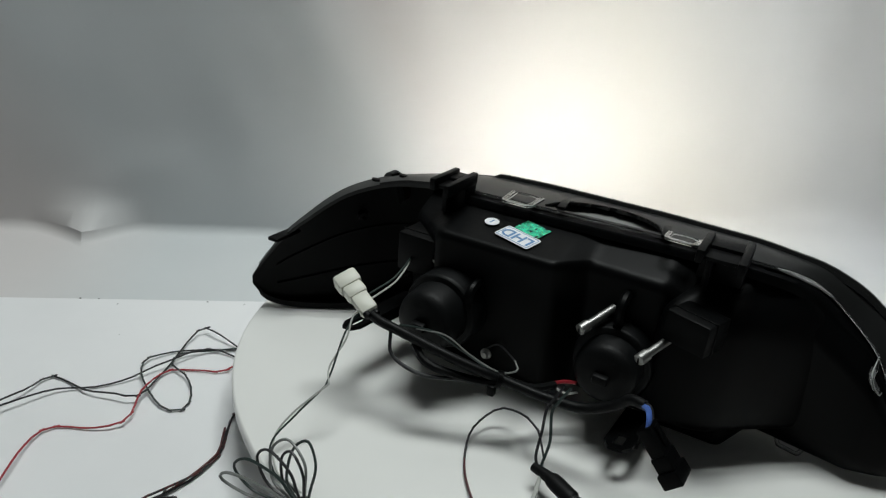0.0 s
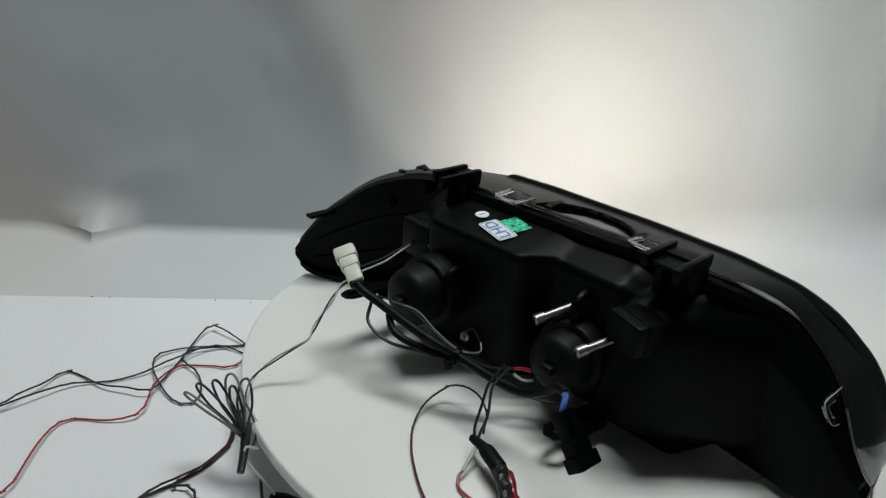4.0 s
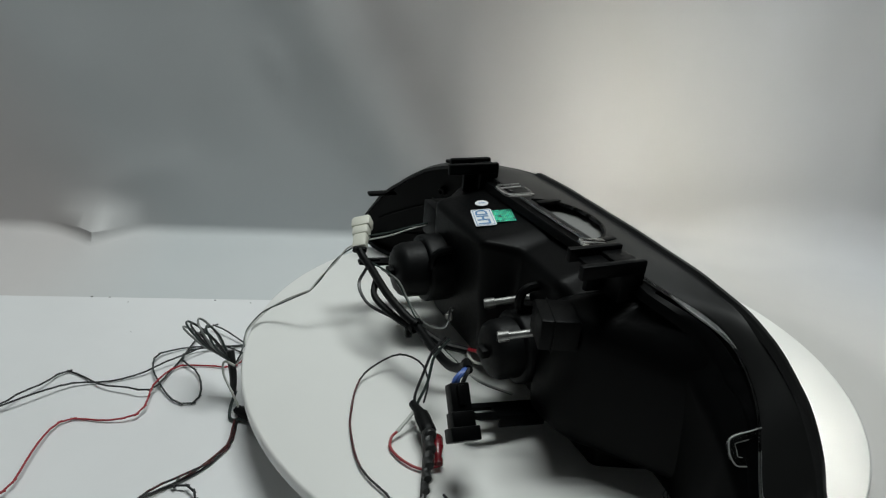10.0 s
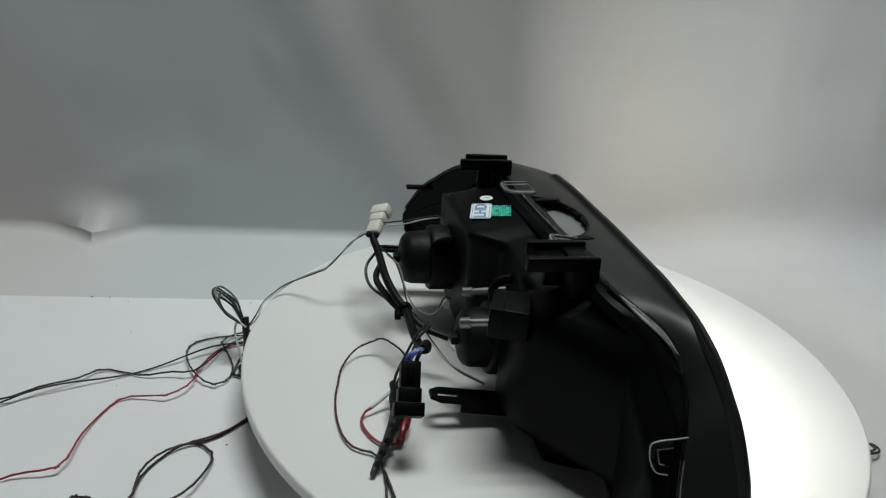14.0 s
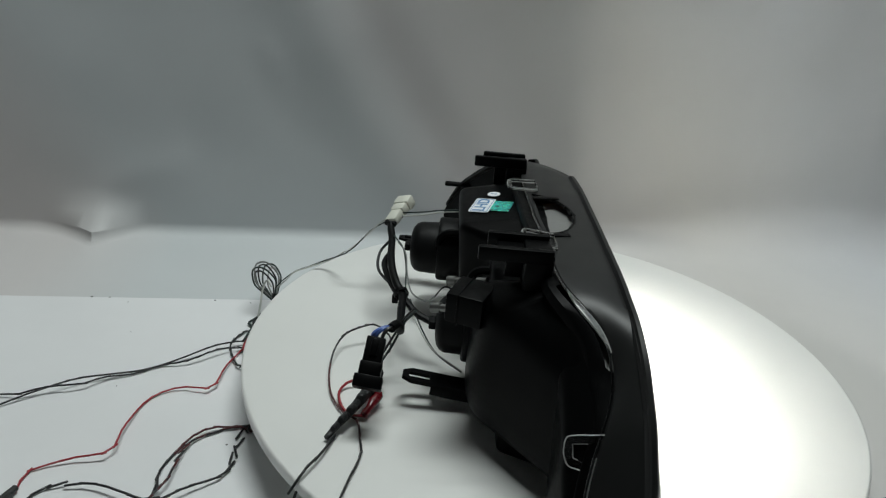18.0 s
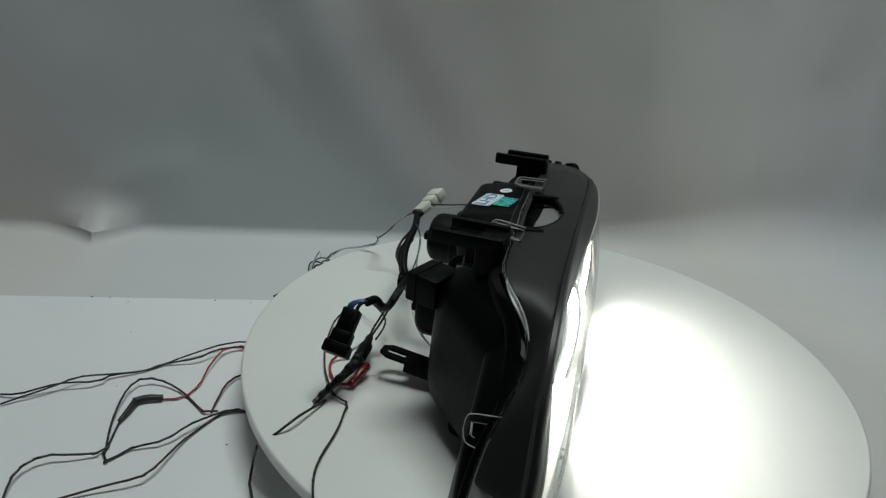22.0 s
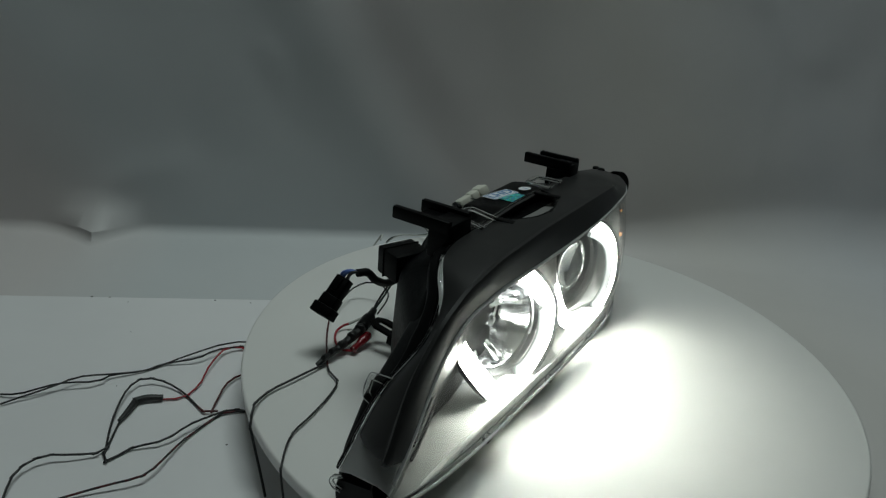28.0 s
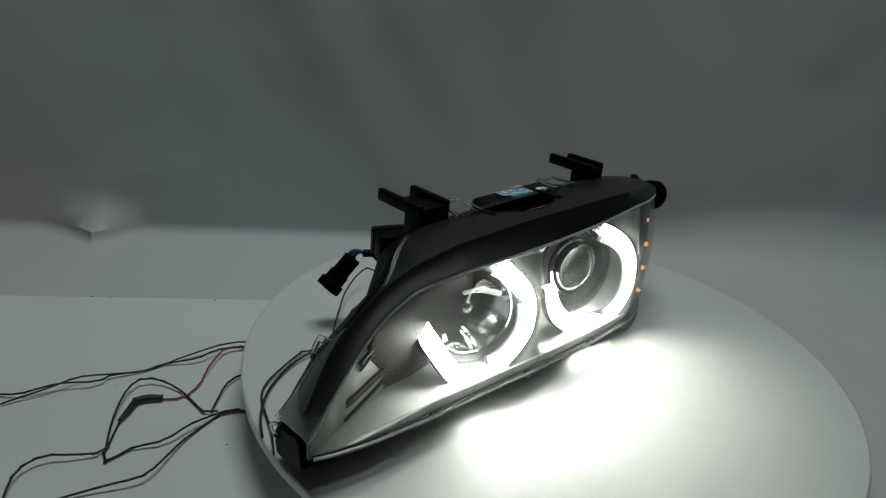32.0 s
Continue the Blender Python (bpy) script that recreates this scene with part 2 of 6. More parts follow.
def rounded(corners, radii, n=4):
    """A 2D polygon with rounded corners."""
    out = []
    m = len(corners)
    for i in range(m):
        p, a, b = Vector(corners[i]), Vector(corners[i - 1]), Vector(corners[(i + 1) % m])
        r = radii[i] if isinstance(radii, (list, tuple)) else radii
        da, db = (a - p), (b - p)
        ra, rb = min(r, da.length * 0.45), min(r, db.length * 0.45)
        s, e = p + da.normalized() * ra, p + db.normalized() * rb
        for k in range(n + 1):
            t = k / n
            out.append(((1 - t) ** 2 * s + 2 * t * (1 - t) * p + t * t * e))
    return out


def place(x, y, z, xa, ya):
    """A frame at a point from its x direction and rough y direction."""
    xa = Vector(xa).normalized()
    za = xa.cross(Vector(ya)).normalized()
    ya = za.cross(xa)
    m = Matrix((xa, ya, za)).transposed().to_4x4()
    m.translation = (x, y, z)
    return m


def between(rows, x):
    """Straight interpolation in rows of (x, values...)."""
    rows = sorted(rows)
    if x <= rows[0][0]:
        return rows[0][1:]
    for a, b in zip(rows, rows[1:]):
        if x <= b[0]:
            f = (x - a[0]) / (b[0] - a[0])
            return tuple(p + (q - p) * f for p, q in zip(a[1:], b[1:]))
    return rows[-1][1:]


def smooth_between(rows, x, w=0.012):
    vals = [between(rows, x + d * w) for d in (-1.5, -0.75, 0, 0.75, 1.5)]
    return tuple(sum(c) / 5 for c in zip(*vals))


# ---- the place ----
def back_point(along, out, z):
    """A point by its way along the backdrop, its distance towards the backdrop from the axis, and its height."""
    a = radians(BACK_YAW)
    return Vector((along * math.cos(a) - out * math.sin(a), along * math.sin(a) + out * math.cos(a), z))


# soft folds of the hanging paper: place along it, lean, width, depth
FOLDS = [(-0.06, -0.62, 0.046, 0.0026), (-0.15, -0.58, 0.065, -0.0024), (0.02, -0.60, 0.050, -0.0020), (0.10, -0.70, 0.050, 0.0022),
         (0.12, -0.42, 0.07, -0.003), (0.42, -0.10, 0.09, -0.004), (0.44, 0.0, 0.012, 0.0012), (0.66, -0.15, 0.03, 0.002), (-0.78, 0.10, 0.06, 0.003)]


# creases of the paper: points (along, height), height of the crease, its width above and below
CREASES = [([(-0.615, 0.0), (-0.604, 0.026), (-0.584, 0.052), (-0.556, 0.074), (-0.527, 0.089), (-0.486, 0.102), (-0.446, 0.110)], 0.0075, 0.014, 0.024),
           ([(-0.325, 0.285), (-0.296, 0.240), (-0.300, 0.190)], 0.0025, 0.010, 0.020), ([(0.43, 0.05), (0.46, 0.02), (0.475, 0.012)], 0.003, 0.008, 0.010),
           ([(0.40, 0.40), (0.44, 0.35), (0.47, 0.32), (0.53, 0.315)], 0.003, 0.010, 0.016)]


# crumbs on the paper and nicks along the seam: place and radius
SPECKS = [(-0.258, -0.183, 0.0010), (-0.541, 0.003, 0.0014), (-0.521, 0.009, 0.0010), (-0.403, 0.047, 0.0012), (-0.36, 0.056, 0.0007), (-0.494, 0.006, 0.0007), (-0.40, -0.14, 0.0006), (-0.45, -0.05, 0.0005), (-0.35, -0.28, 0.0007)]


def ridge(x, z):
    """How far the creases lift the paper at a place."""
    f = 0.0
    for line, amp, above, below in CREASES:
        best, side, way = 1.0, 1.0, 0.0
        n = len(line) - 1
        for k in range(n):
            (ax, az), (bx, bz) = line[k], line[k + 1]
            dx, dz = bx - ax, bz - az
            t = min(1, max(0, ((x - ax) * dx + (z - az) * dz) / (dx * dx + dz * dz)))
            d = math.hypot(x - ax - t * dx, z - az - t * dz)
            if d < best:
                best, side, way = d, dx * (z - az) - dz * (x - ax), (k + t) / n
        if best < 0.15:
            f += amp * (1 - 0.75 * way) * math.exp(-(best / (above if side > 0 else below)) ** 2)
    return f


def build_place():
    # table sheet, whose far edge shows as a thin seam
    bm = bmesh.new()
    slab(bm, [(-1.3, -1.2), (0.05, -1.2), (0.05, 0.18), (-1.3, 0.18)],
         Matrix.Translation((0, 0, FLOOR_Z - 0.0012)) @ pose(0, 0, 0, 0, 0, BACK_YAW), 0.0012)
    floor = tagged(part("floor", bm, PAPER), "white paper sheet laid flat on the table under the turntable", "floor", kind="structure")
    rnd = random.Random(5)
    for x, y, r in SPECKS:
        bm = bmesh.new()
        slab(bm, [(r * (0.7 + 0.6 * rnd.random()) * math.cos(a), r * (0.5 + 0.5 * rnd.random()) * math.sin(a)) for a in [k * math.pi / 4 for k in range(8)]], Matrix.Translation((x, y, FLOOR_Z)) @ pose(0, 0, 0, 0, 0, BACK_YAW), 0.0003)
        part("speck", bm, BLACK_RUBBER, floor)
    # paper roll: lies flat, then turns up into the wall, with soft folds
    bm = bmesh.new()
    nx = 260
    grid = []
    for i in range(nx + 1):
        x = -1.25 + 2.5 * i / nx
        bend = 0.016 + 0.079 * min(1, max(0, (x - 0.05) / 0.45))
        foot = 0.392 - bend - 0.048 * max(0, 1 - abs(x + 0.564) / (0.065 if x > -0.564 else 0.09)) ** 1.6
        prof = [(-1.2 + (foot + 1.2) * k / 8, 0.0) for k in range(8)]
        prof += [(foot + bend * math.sin(radians(90 * k / 10)), bend * (1 - math.cos(radians(90 * k / 10)))) for k in range(11)]
        prof += [(foot + bend + 0.03 * k / 60 + (0.392 - foot - bend) * (1 - max(0, 1 - k / 2.4) ** 2), bend + 1.1 * k / 60) for k in range(1, 61)]
        col = []
        for d, hh in prof:
            lift = min(1, max(0, (hh - 0.01) / 0.1))
            f = 0.0
            for cx, lean, w, amp in FOLDS:
                q = (x - cx - lean * hh) / w
                f += amp * math.exp(-q * q)
            f += ridge(x, hh)
            f += 0.006 * noise.noise(Vector((x * 3.1, hh * 3.5, 1.7))) + 0.002 * noise.noise(Vector((x * 11, hh * 9, 4.2)))
            col.append(bm.verts.new(back_point(x, d - f * lift, FLOOR_Z - 0.003 + hh)))
        grid.append(col)
    for a, b in zip(grid, grid[1:]):
        for j in range(len(a) - 1):
            bm.faces.new((a[j], b[j], b[j + 1], a[j + 1]))
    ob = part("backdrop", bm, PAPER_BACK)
    tagged(ob, "creased white paper roll turning up behind the turntable", "backdrop", kind="structure")
    # plain room round the set
    bm = bmesh.new()
    slab(bm, [(-2, -2), (2, -2), (2, 2), (-2, 2)], Matrix.Translation((0, 0, 2.0)), 0.05)
    tagged(part("ceiling", bm, ROOM), "plain grey ceiling", "ceiling", kind="structure")
    for name, x, y, sx, sy in (("wall_north", -2, 1.95, 4, 0.05), ("wall_south", -2, -2, 4, 0.05), ("wall_west", -2, -1.95, 0.05, 3.9), ("wall_east", 1.95, -1.95, 0.05, 3.9)):
        bm = bmesh.new()
        block(bm, (x, y, -0.8), (sx, sy, 2.8), bevel=0)
        tagged(part(name, bm, ROOM), "plain grey room wall", "wall", kind="structure")
    bm = bmesh.new()
    block(bm, (-1.9, -1.9, -0.09), (3.8, 3.8, 0.036), bevel=0)
    tagged(part("table", bm, ROOM), "broad table top under the paper", "table", kind="structure")


def build_turntable():
    t = new("turntable")
    tagged(t, "round white motorised turntable standing on the paper sheet", "turntable")
    bm = bmesh.new()
    R = 0.3
    lathe(bm, (0, 0, 0), (0, 0, -1), [(0.0, 0.12), (0.0, R - 0.0025), (0.0006, R - 0.001), (0.0022, R), (0.0098, R), (0.0114, R - 0.001), (0.012, R - 0.003), (0.012, 0.1)], sides=160)
    disc = part("disc", bm, DISC_WHITE, t, "flat white round platter")
    bm = bmesh.new()
    lathe(bm, (0, 0, -0.0121), (0, 0, -1), [(0.0, 0.1), (0.0, 0.19), (0.004, 0.2), (0.032, 0.2), (0.0377, 0.205), (0.0377, 0.1)], sides=96)
    part("base", bm, BASE_GREY, t, "low grey motor base")
    return t, disc


# ---- the headlight, in its own axes: x to the nose, y to the front, z up ----
# x: bottom (y, z), top (y, z) of the clear front
FRONT = [(0.3005, 0.0255, 0.031, 0.0245, 0.036), (0.2925, 0.029, 0.030, 0.0290, 0.062), (0.2755, 0.033, 0.029, 0.028, 0.0845), (0.258, 0.036, 0.028, 0.0245, 0.102),
         (0.235, 0.038, 0.027, 0.021, 0.121), (0.205, 0.040, 0.026, 0.020, 0.1345), (0.155, 0.041, 0.024, 0.0195, 0.137), (0.10, 0.041, 0.021, 0.0222, 0.1375), (0.05, 0.041, 0.018, 0.0255, 0.140),
         (0.0, 0.041, 0.016, 0.0285, 0.144), (-0.03, 0.040, 0.014, 0.0285, 0.146), (-0.06, 0.0385, 0.013, 0.027, 0.1475), (-0.09, 0.036, 0.0115, 0.024, 0.148), (-0.12, 0.030, 0.010, 0.019, 0.146), (-0.155, 0.0155, 0.008, 0.007, 0.144),
         (-0.19, -0.010, 0.005, -0.014, 0.141), (-0.212, -0.033, 0.003, -0.034, 0.134), (-0.232, -0.053, 0.001, -0.053, 0.121), (-0.249, -0.071, 0.002, -0.071, 0.101),
         (-0.266, -0.086, 0.003, -0.086, 0.081), (-0.278, -0.096, 0.007, -0.096, 0.060), (-0.285, -0.102, 0.012, -0.102, 0.048), (-0.2885, -0.1055, 0.020, -0.1055, 0.040), (-0.2905, -0.107, 0.0285, -0.107, 0.0315), (-0.300, -0.115, 0.0295, -0.115, 0.0305)]


def front_at(x):
    return smooth_between(FRONT, x, 0.006 if x > -0.25 else 0.002)


def sheet(bm, xs, at, n, thick):
    """A curved plate: at(x, s) gives the outer point, thick is taken off towards the back."""
    outer = [[bm.verts.new(at(x, k / n)) for k in range(n + 1)] for x in xs]
    inner = [[bm.verts.new(Vector(at(x, k / n)) - thick * Vector(skin_normal(x))) for k in range(n + 1)] for x in xs]
    m = len(xs)
    for a in range(m - 1):
        for k in range(n):
            bm.faces.new((outer[a][k], outer[a + 1][k], outer[a + 1][k + 1], outer[a][k + 1]))
            bm.faces.new((inner[a][k], inner[a][k + 1], inner[a + 1][k + 1], inner[a + 1][k]))
        for k in (0, n):
            bm.faces.new((outer[a][k], outer[a + 1][k], inner[a + 1][k], inner[a][k]))
    for a in (0, m - 1):
        for k in range(n):
            bm.faces.new((outer[a][k], outer[a][k + 1], inner[a][k + 1], inner[a][k]))
    return bm


def thicken(bm, by):
    """Doubles a sheet at an offset and closes its edges."""
    bmesh.ops.delete(bm, geom=[v for v in bm.verts if not v.link_faces], context="VERTS")
    faces, rim = bm.faces[:], [e for e in bm.edges if len(e.link_faces) == 1]
    twin = {v: bm.verts.new(v.co + by) for v in bm.verts[:]}
    for f in faces:
        bm.faces.new([twin[v] for v in reversed(f.verts)])
    for e in rim:
        a, b = e.verts
        bm.faces.new((a, b, twin[b], twin[a]))


def skin_normal(x):
    a, b = front_at(x - 0.004), front_at(x + 0.004)
    t = Vector((0.008, b[0] - a[0], 0)).normalized()
    return Vector((-t.y, t.x, 0))


def skin(x, s, inset=0.0, bulge=0.007):
    yb, zb, yt, zt = front_at(x)
    z = zb + (zt - zb) * s
    p = Vector((x, yb + (yt - yb) * s, z))
    return p + skin_normal(x) * (bulge * math.sin(math.pi * s) * min(1, (zt - zb) / 0.08) - inset)


def spread(a, b, n):
    return [a + (b - a) * k / n for k in range(n + 1)]


# x: corners of the back shell's section (y, z): front bottom, back bottom, low back, high back, front top
SHELL = [(0.300, 0.018, 0.016, -0.014, 0.008, -0.017, 0.013, -0.017, 0.032, 0.012, 0.038),
         (0.285, 0.022, 0.015, -0.020, 0.006, -0.027, 0.013, -0.024, 0.050, 0.006, 0.062),
         (0.262, 0.024, 0.015, -0.026, 0.005, -0.033, 0.014, -0.026, 0.078, -0.006, 0.094),
         (0.240, 0.026, 0.015, -0.021, 0.004, -0.026, 0.012, -0.026, 0.094, -0.006, 0.111),
         (0.205, 0.021, 0.014, -0.015, 0.004, -0.020, 0.012, -0.028, 0.116, -0.010, 0.137),
         (0.186, 0.021, 0.014, -0.013, 0.005, -0.020, 0.014, -0.030, 0.120, -0.018, 0.144),
         (0.178, 0.021, 0.015, -0.030, 0.010, -0.040, 0.020, -0.040, 0.120, -0.020, 0.146),
         (0.120, 0.021, 0.013, -0.050, 0.008, -0.066, 0.018, -0.066, 0.125, -0.022, 0.150),
         (0.106, 0.021, 0.013, -0.050, 0.008, -0.070, 0.018, -0.072, 0.134, -0.022, 0.152),
         (0.046, 0.021, 0.013, -0.050, 0.008, -0.068, 0.018, -0.070, 0.134, -0.022, 0.152),
         (0.026, 0.021, 0.013, -0.060, 0.006, -0.088, 0.014, -0.099, 0.1375, -0.020, 0.1505),
         (-0.080, 0.022, 0.010, -0.060, 0.006, -0.092, 0.014, -0.100, 0.1375, -0.020, 0.1505),
         (-0.100, 0.012, 0.010, -0.055, 0.008, -0.080, 0.016, -0.080, 0.131, -0.024, 0.150),
         (-0.125, 0.000, 0.010, -0.040, 0.008, -0.060, 0.014, -0.058, 0.130, -0.026, 0.148)]


# dark frame in the nose end of the bezel: places (x, z) along each bar, and its radius
TRIMS = [([(0.2120, 0.114), (0.2125, 0.100), (0.2145, 0.083), (0.2100, 0.066), (0.2060, 0.057), (0.2080, 0.051)], 0.0022),
         ([(0.243, 0.0780), (0.2140, 0.0870)], 0.0020), ([(0.243, 0.0735), (0.2140, 0.0825)], 0.0013),
         ([(0.260, 0.0560), (0.2070, 0.0600)], 0.0020), ([(0.260, 0.0520), (0.2070, 0.0560)], 0.0013),
         ([(0.262, 0.0410), (0.232, 0.0460), (0.2080, 0.051)], 0.0020)]




def build_headlight():
    h = new("headlight")
    tagged(h, "black car headlight with clear lens and lit white halos", "headlight")

    # back shell
    bm = bmesh.new()
    loops = []
    for x in spread(0.300, -0.125, 140):
        v = smooth_between(SHELL, x, 0.0022)
        c = [(v[k], v[k + 1]) for k in range(0, 10, 2)]
        q = rounded(c, [0.004, 0.010, 0.010, 0.008, 0.006], 5)
        q = [Vector(c[0])] + q[6:24] + [Vector(c[4])]
        loops.append([Vector((x, p.x, p.y)) for p in q])
    rings(bm, loops, closed=False)
    for end in (loops[0], loops[-1]):
        bm.faces.new([bm.verts.new(p) for p in end])
    bmesh.ops.remove_doubles(bm, verts=bm.verts, dist=0.00005)
    bmesh.ops.recalc_face_normals(bm, faces=bm.faces)
    bmesh.ops.solidify(bm, geom=bm.faces[:], thickness=0.002)
    part("housing", bm, BLACK, h, "black moulded back shell")

    # deep rounded box of the turn lamp at the nose end, and the shallower foot under it
    plan = [(0.107, -0.010), (0.107, -0.085), (0.156, -0.084), (0.238, -0.009), (0.232, 0.004)]
    mid = Vector((0.165, -0.030))
    drop = [(0.238, 0.77), (0.22, 0.87), (0.20, 0.955), (0.18, 1.0), (0.10, 1.0)]
    bm = bmesh.new()
    loops = []
    for z, inset in ((0.018, 0.020), (0.0225, 0.010), (0.027, 0.004), (0.034, 0.001), (0.050, 0.0), (0.080, 0.0), (0.108, 0.0008), (0.117, 0.0025), (0.123, 0.0055), (0.128, 0.0105), (0.132, 0.018), (0.136, 0.030), (0.140, 0.044)):
        loop = []
        for q in rounded(plan, [0.004, 0.012, 0.022, 0.016, 0.003], 7):
            q = Vector((q.x, q.y)) + Vector((0, 0.03 * (z - 0.05)))
            away = q - mid
            q = mid + away * max(0.1, 1 - inset / away.length)
            f = between(drop, q.x)[0]
            roof = max(0, z - 0.117) / 0.023
            loop.append(Vector((q.x, q.y, 0.018 + (z - 0.018) * f + roof * 0.14 * (q.y + 0.055))))
        loops.append(loop)
    rings(bm, loops)
    part("lamp_box", bm, BLACK, h, "deep rounded box of the shell")
    bm = bmesh.new()
    foot = rounded([(0.112, 0.0), (0.112, -0.057), (0.172, -0.056), (0.190, -0.012), (0.186, 0.0)], [0.003, 0.006, 0.006, 0.006, 0.003], 4)
    rings(bm, [[Vector((q.x, q.y, z)) for q in foot] for z in (0.0045, 0.0060, 0.030)])
    part("box_foot", bm, BLACK, h)

    # outer wing that curves back, hollow towards the back
    bm = bmesh.new()
    xs = spread(-0.115, -0.291, 34)
    sheet(bm, xs, lambda x, s: skin(x, s, 0.004, 0.004), 10, 0.005)
    part("wing", bm, BLACK, h, "black outer wing curving back")
    bm = bmesh.new()
    loops = []
    for x in xs[:-1]:
        yb, zb, yt, zt = front_at(x)
        n = skin_normal(x)
        d = 0.012 + 0.03 * min(1, (x + 0.29) / 0.17)
        a, b = Vector((x, yt, zt)) - n * 0.004, Vector((x, yt, zt)) - n * d
        loops.append([a + Vector((0, 0, 0.002)), b + Vector((0, 0, 0.003)), b - Vector((0, 0, 0.001)), a - Vector((0, 0, 0.003))])
    rings(bm, loops)
    part("wing_rim", bm, BLACK_PANEL, h, "black top rim of the wing")
    bm = bmesh.new()
    loops = []
    for x in xs[:-1]:
        yb, zb, yt, zt = front_at(x)
        n = skin_normal(x)
        d = 0.012 + 0.035 * min(1, (x + 0.29) / 0.17)
        a, b = Vector((x, yb, zb)) - n * 0.004, Vector((x, yb, zb)) - n * d
        loops.append([a + Vector((0, 0, 0.004)), b + Vector((0, 0, 0.006)), b, a - Vector((0, 0, 0.0))])
    rings(bm, loops)
    part("wing_floor", bm, BLACK, h)
    for s0 in (0.30, 0.62):
        bm = bmesh.new()
        tube(bm, [skin(x, s0, 0.0095, 0.004) for x in spread(-0.14, -0.272, 12)], 0.0014, 24, 6)
        part("wing_rib", bm, BLACK, h)
    for x, s0 in ((-0.17, 0.2), (-0.21, 0.75)):
        q, n = skin(x, s0, 0.008, 0.004), skin_normal(x)
        bm = bmesh.new()
        lathe(bm, q, -n, [(0, 0.0055), (0.010, 0.0045), (0.0102, 0.002), (0.006, 0.0018)], 14)
        part("wing_boss", bm, BLACK, h)
    bm = bmesh.new()
    block(bm, (-0.261, -0.116, 0.0820), (0.012, 0.037, 0.004), bevel=0.0015)
    part("wing_tab", bm, BLACK, h)

    # upper panel with its raised lip
    panel_back = [(0.302, -0.014, 0.038), (0.285, -0.013, 0.058), (0.273, -0.010, 0.079), (0.262, -0.004, 0.099), (0.25, 0.002, 0.109), (0.24, 0.005, 0.116), (0.23, 0.006, 0.125), (0.22, 0.004, 0.133),
                  (0.21, 0.001, 0.141), (0.20, -0.006, 0.147), (0.19, -0.015, 0.152), (0.18, -0.021, 0.155), (0.17, -0.025, 0.156), (0.15, -0.028, 0.158),
                  (0.09, -0.030, 0.159), (0.05, -0.033, 0.159), (-0.06, -0.036, 0.158), (-0.11, -0.036, 0.157), (-0.16, -0.036, 0.149), (-0.20, -0.052, 0.137)]
    crest = [(0.304, 0.021, 0.046), (0.2985, 0.024, 0.0685), (0.2745, 0.0215, 0.111), (0.24, 0.020, 0.138), (0.21, 0.019, 0.150), (0.16, 0.018, 0.157), (0.08, 0.018, 0.1595),
             (-0.03, 0.019, 0.1595), (-0.08, 0.018, 0.158), (-0.11, 0.008, 0.156), (-0.15, -0.004, 0.150), (-0.18, -0.016, 0.1445), (-0.20, -0.030, 0.137)]
    # grid of the panel's top, with the long opening beside its back edge
    bm = bmesh.new()
    cols = []
    for x in spread(0.302, -0.180, 150):
        pb, pc = smooth_between(panel_back, x, 0.006), smooth_between(crest, x, 0.006)
        yb, zb, yt, zt = front_at(x)
        lip = 0.0032 * min(1, max(0, (x + 0.086) / 0.005))
        f = Vector((x, yt, zt)) + skin_normal(x) * 0.0012
        c = Vector((x, pc[0], pc[1]))
        b = Vector((x, pb[0], pb[1]))
        line = [b.lerp(c, k / 16) + Vector((0, 0, 0.0015 * math.sin(math.pi * k / 16))) for k in range(15)]
        line += [c + Vector((0, -0.0035, 0)), c + Vector((0, -0.0022, lip)), c + Vector((0, 0.0008, lip)), c + Vector((0, 0.0022, lip * 0.2)), c.lerp(f, 0.35) + Vector((0, 0.0016, 0.0005)), c.lerp(f, 0.7) + Vector((0, 0.0012, 0.0005)), f, f - skin_normal(x) * 0.003]
        cols.append([bm.verts.new(q) for q in line])
    for p, q in zip(cols, cols[1:]):
        for k in range(len(p) - 1):
            m = (p[k].co + q[k + 1].co) / 2
            back = smooth_between(panel_back, m.x, 0.006)[0]
            r = (m.x - 0.038) / 0.050
            if abs(r) < 1 and back + 0.003 < m.y < back + 0.003 + 0.031 * (1 - r * r) ** 0.6:
                continue
            bm.faces.new((p[k], q[k], q[k + 1], p[k + 1]))
    # the panel ends in a straight edge above the nose tip
    bmesh.ops.bisect_plane(bm, geom=bm.verts[:] + bm.edges[:] + bm.faces[:], plane_co=(0.276, -0.014, 0.0638), plane_no=(0, -0.085, 1), clear_inner=True)
    thicken(bm, Vector((0, -0.0012, -0.0026)))
    panel = part("top_panel", bm, BLACK_PANEL, h, "satin black upper trim panel with raised lip")
    # dark rim of the opening, and the pale inner wall seen through it
    bm = bmesh.new()
    rim = []
    for k in range(21):
        r = -1 + 2 * k / 20
        x = 0.038 + 0.050 * r
        pb, pc = smooth_between(panel_back, x, 0.006), smooth_between(crest, x, 0.006)
        y = pb[0] + 0.003 + 0.031 * max(0, 1 - r * r) ** 0.6
        f = (y - pb[0]) / (pc[0] - pb[0])
        rim.append((x, y, pb[1] + (pc[1] - pb[1]) * f + 0.0006))
    tube(bm, rim, 0.0012, 40, 6)
    part("opening_rim", bm, BLACK, panel)
    bm = bmesh.new()
